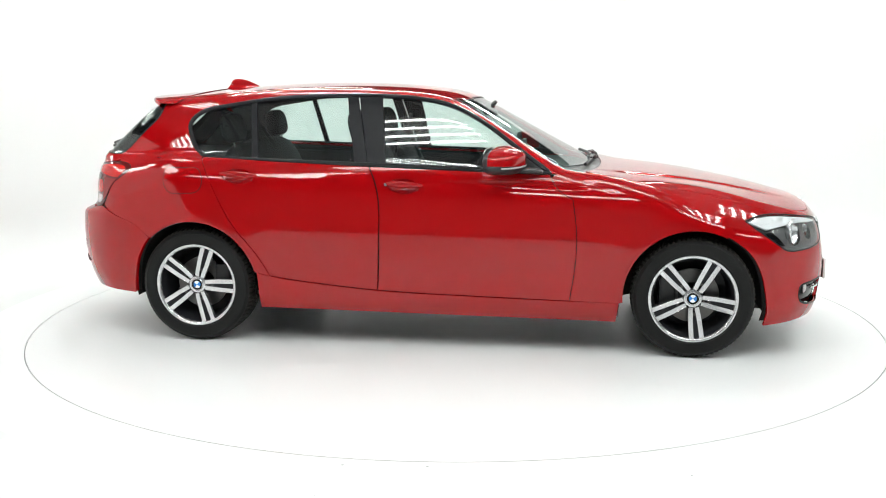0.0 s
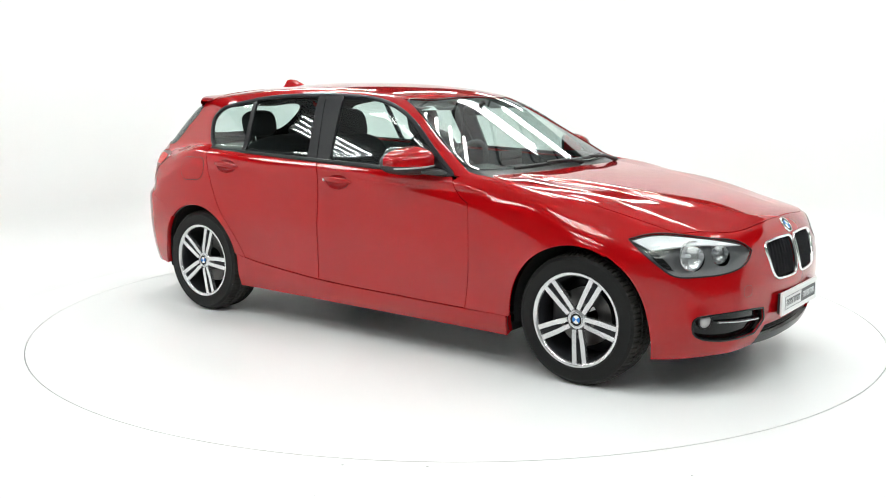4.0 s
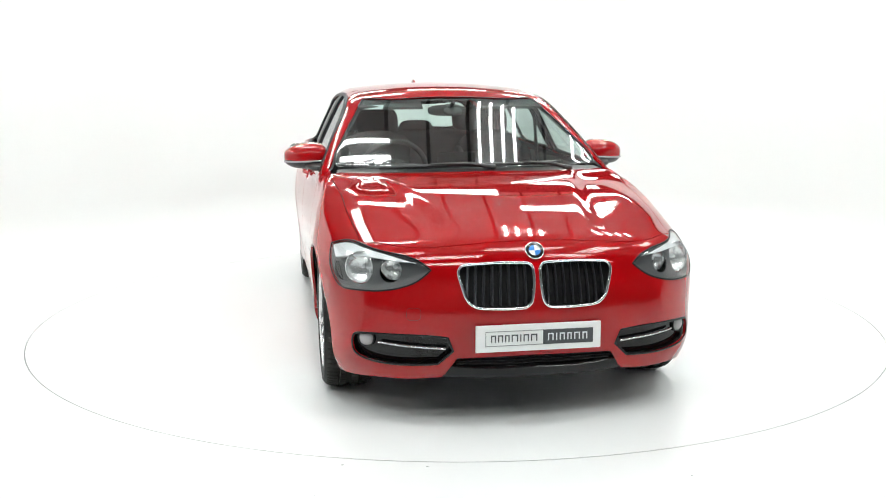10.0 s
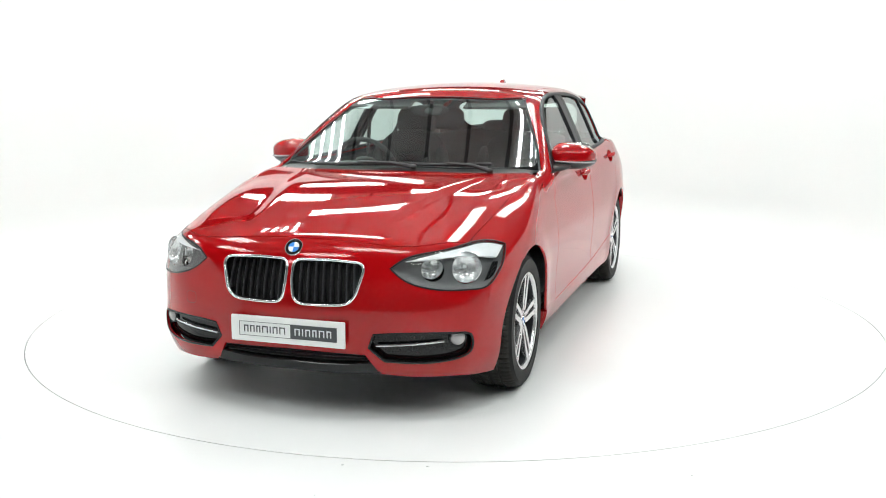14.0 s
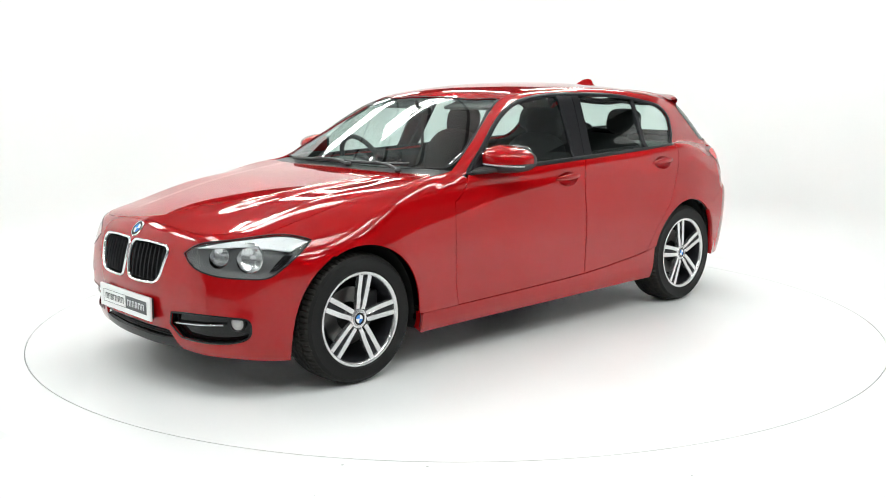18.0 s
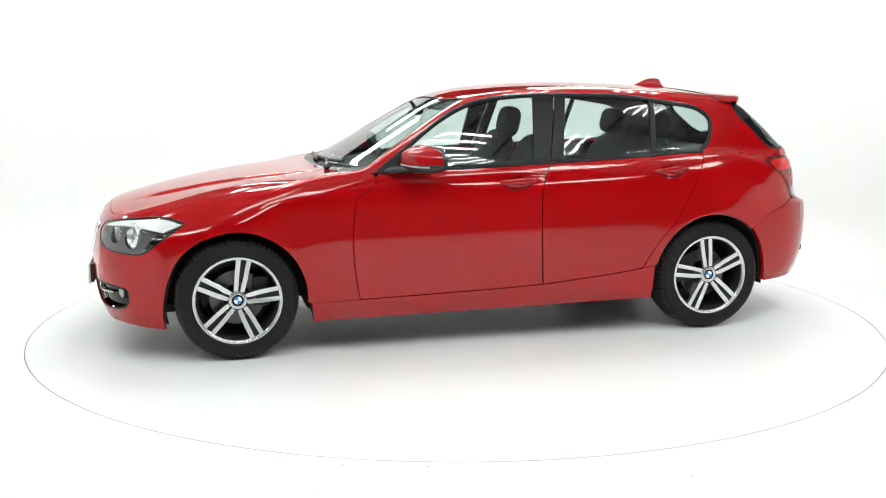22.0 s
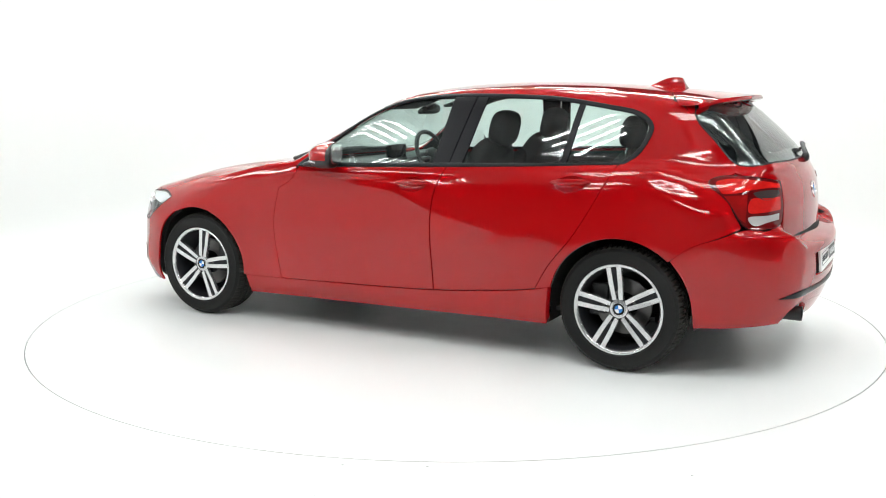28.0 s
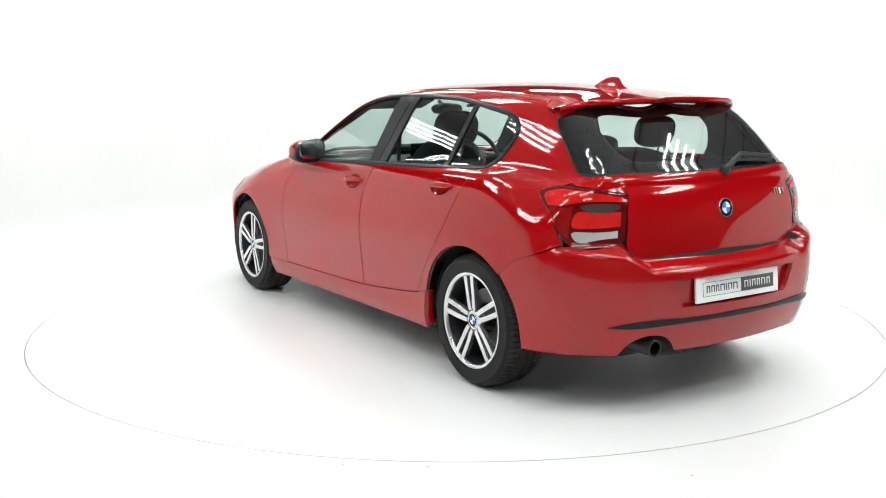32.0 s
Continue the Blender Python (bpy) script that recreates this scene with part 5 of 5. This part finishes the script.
# how far each wheel is turned, by end and side
SPIN = {(1, 1): -10, (-1, 1): 8, (1, -1): 43, (-1, -1): 53}
first_wheel = wheel()
for k, ((fx, fy), a) in enumerate(SPIN.items()):
    m = pose(fx * HUB_X, fy * 0.738, HUB_Z, 0, 0, 0 if fy > 0 else 180) @ Matrix.Rotation(radians(a), 4, "Y")
    if k == 0:
        first_wheel.parent = car
        first_wheel.matrix_basis = m
    else:
        copy_thing(first_wheel, m).parent = car
    part("brake_caliper", box((0.09, 0.05, 0.16), (fx * (HUB_X - 0.125 * fx * fx), fy * 0.742, HUB_Z + 0.03), 0.015), BLACK, car)



# ---- inside the car ----
def seat(y):
    s = part("front_seat", join(ball((0.54, 0.52, 0.20), (-0.02, 0, 0.50), 3.2), ball((0.17, 0.50, 0.66), (-0.36, 0, 0.80), 3.0, turn=Matrix.Rotation(radians(-17), 4, "Y")),
                                ball((0.13, 0.10, 0.50), (-0.32, 0.22, 0.78), 2.6, turn=Matrix.Rotation(radians(-17), 4, "Y")), ball((0.13, 0.10, 0.50), (-0.32, -0.22, 0.78), 2.6, turn=Matrix.Rotation(radians(-17), 4, "Y"))), CLOTH, car, "charcoal cloth front seat", smooth=True, angle=70)
    s.location = (0.0, y, 0)
    part("headrest", ball((0.115, 0.27, 0.20), (-0.505, 0, 1.17), 3.0, turn=Matrix.Rotation(radians(-12), 4, "Y")), CLOTH, s, "padded headrest", smooth=True, angle=70)
    for d in (-0.06, 0.06):
        part("headrest_post", tube([(-0.45, d, 1.02), (-0.49, d, 1.12)], 0.007, 8), CHROME, s)
    return s


for y in (0.365, -0.365):
    seat(y)
bench = part("rear_bench", join(ball((0.50, 1.20, 0.20), (-0.82, 0, 0.52), 3.4), ball((0.16, 1.24, 0.60), (-1.16, 0, 0.80), 3.6, turn=Matrix.Rotation(radians(-20), 4, "Y"))), CLOTH, car, "charcoal cloth rear bench", smooth=True, angle=70)
for y, wide, zc, hh in ((0.40, 0.26, 1.165, 0.17), (-0.40, 0.26, 1.165, 0.17), (0, 0.24, 1.105, 0.10)):
    part("headrest", ball((0.10, wide, hh), (-1.26, y, zc), 3.0, turn=Matrix.Rotation(radians(-12), 4, "Y")), CLOTH, bench, "padded headrest", smooth=True, angle=70)
    for d in (-0.05, 0.05):
        part("headrest_post", tube([(-1.23, y + d, 1.03), (-1.25, y + d, 1.11)], 0.006, 8), CHROME, bench)
part("parcel_shelf", box((0.62, 1.22, 0.025), (-1.58, 0, 0.99), 0.01), DASH, car, "charcoal parcel shelf", smooth=True)


def dash():
    bm = bmesh.new()
    rows = []
    for y in np.linspace(-0.70, 0.70, 29):
        hood = 0.035 * math.exp(-((y + 0.37) / 0.17) ** 4)
        f = 0.05 * y * y
        rows.append([bm.verts.new(p) for p in ((0.84 - 0.30 * y * y, y, 0.935), (0.62 - f, y, 0.945), (0.47 - f, y, 0.945 + hood), (0.415 - f, y, 0.925 + hood), (0.40 - f, y, 0.86), (0.43 - f, y, 0.72), (0.50 - f, y, 0.52))])
    for r0, r1 in zip(rows, rows[1:]):
        for c in range(6):
            bm.faces.new((r0[c], r0[c + 1], r1[c + 1], r1[c]))
    return bm


db = part("dashboard", dash(), DASH, car, "charcoal soft plastic dashboard", smooth=True, angle=50)
part("centre_screen", box((0.02, 0.22, 0.10), (0.44, -0.02, 0.985), 0.008), GLOSS, db, "black display screen", smooth=True)
part("screen_base", box((0.05, 0.24, 0.03), (0.45, -0.02, 0.935), 0.008), DASH, db)
part("centre_console", join(box((0.75, 0.20, 0.30), (0.05, 0, 0.45), 0.04, 3), ball((0.06, 0.06, 0.10), (0.10, 0, 0.66), 2.2)), DASH, car, "charcoal centre console", smooth=True)
hub_m = Matrix.Translation((0.36, -0.37, 0.93)) @ Matrix.Rotation(radians(-66), 4, "Y")
ringp = [tuple(hub_m @ Vector((0.185 * math.cos(a), 0.185 * math.sin(a), 0))) for a in np.linspace(0, 2 * math.pi, 49)]
sw = part("steering_wheel", tube(ringp, 0.015, 10), BLACK, car, "black leather steering wheel", smooth=True, angle=80)
part("wheel_boss", ball((0.14, 0.15, 0.05), power=2.8, turn=hub_m), BLACK, sw, smooth=True)
for a in (0, 90, 180, 270):
    if a == 0:
        continue
    c, s = math.cos(radians(a)), math.sin(radians(a))
    part("wheel_arm", tube([tuple(hub_m @ Vector((0.05 * c, 0.05 * s, 0))), tuple(hub_m @ Vector((0.18 * c, 0.18 * s, 0)))], 0.016, 8), BLACK, sw, smooth=True)
part("column", tube([tuple(hub_m @ Vector((0, 0, -0.02))), tuple(hub_m @ Vector((0, 0, -0.20)))], 0.045, 14), DASH, sw, smooth=True)
im = part("inner_mirror", ball((0.035, 0.23, 0.065), (0.19, -0.03, 1.262), 2.8), BLACK, car, "black inner mirror", smooth=True)
part("mirror_stem", tube([(0.20, -0.02, 1.275), (0.24, 0, 1.31)], 0.012, 8), BLACK, im)
part("sensor_box", ball((0.12, 0.11, 0.035), (0.198, 0, 1.264), 3, turn=Matrix.Rotation(radians(28), 4, "Y")), BLACK, car, smooth=True)
for y in (0.36, -0.36):
    part("sun_visor", box((0.16, 0.38, 0.018), (0.10, y, 1.300), 0.006, turn=Matrix.Rotation(radians(18), 4, "Y")), LINING, car, "grey sun visor", smooth=True)
part("toll_sticker", box((0.05, 0.11, 0.001), (0, 0, 0)), PEARL, car, "white paper sticker on the screen").matrix_basis = place(on_top([(0.175, -0.46)])[0] - slope(on_top([(0.175, -0.46)]))[0] * 0.010, slope(on_top([(0.175, -0.46)]))[0]) @ pose(0, 0, 0, 0, 0, 90)
for y in (0.66, -0.66):
    part("seat_belt", tube([(-0.40, y, 1.22), (-0.42, y * 1.05, 0.9), (-0.42, y * 1.08, 0.55)], 0.012, 6), BLACK, car)
part("cabin_floor", box((2.4, 1.46, 0.02), (-0.3, 0, 0.262)), DASH, car)
part("bulkhead", box((0.02, 1.40, 0.60), (0.84, 0, 0.58)), DARK, car)
part("boot_wall", join(box((0.02, 1.1, 0.62), (-1.98, 0, 0.66)), box((0.75, 1.1, 0.02), (-1.62, 0, 0.42))), DARK, car)



# ---- what moves ----
def motions():
    rows, turn = [], []
    for t in range(0, 33):
        spin = pose(0, 0, 0, 0, 0, -7.821 - 7.1409 * t)
        turn.append((float(t), spin))
        rows.append((float(t), spin @ Matrix.Translation((0.0207, -0.0539, 0))))
    walk(turntable, turn)
    walk(car, rows)


motions()
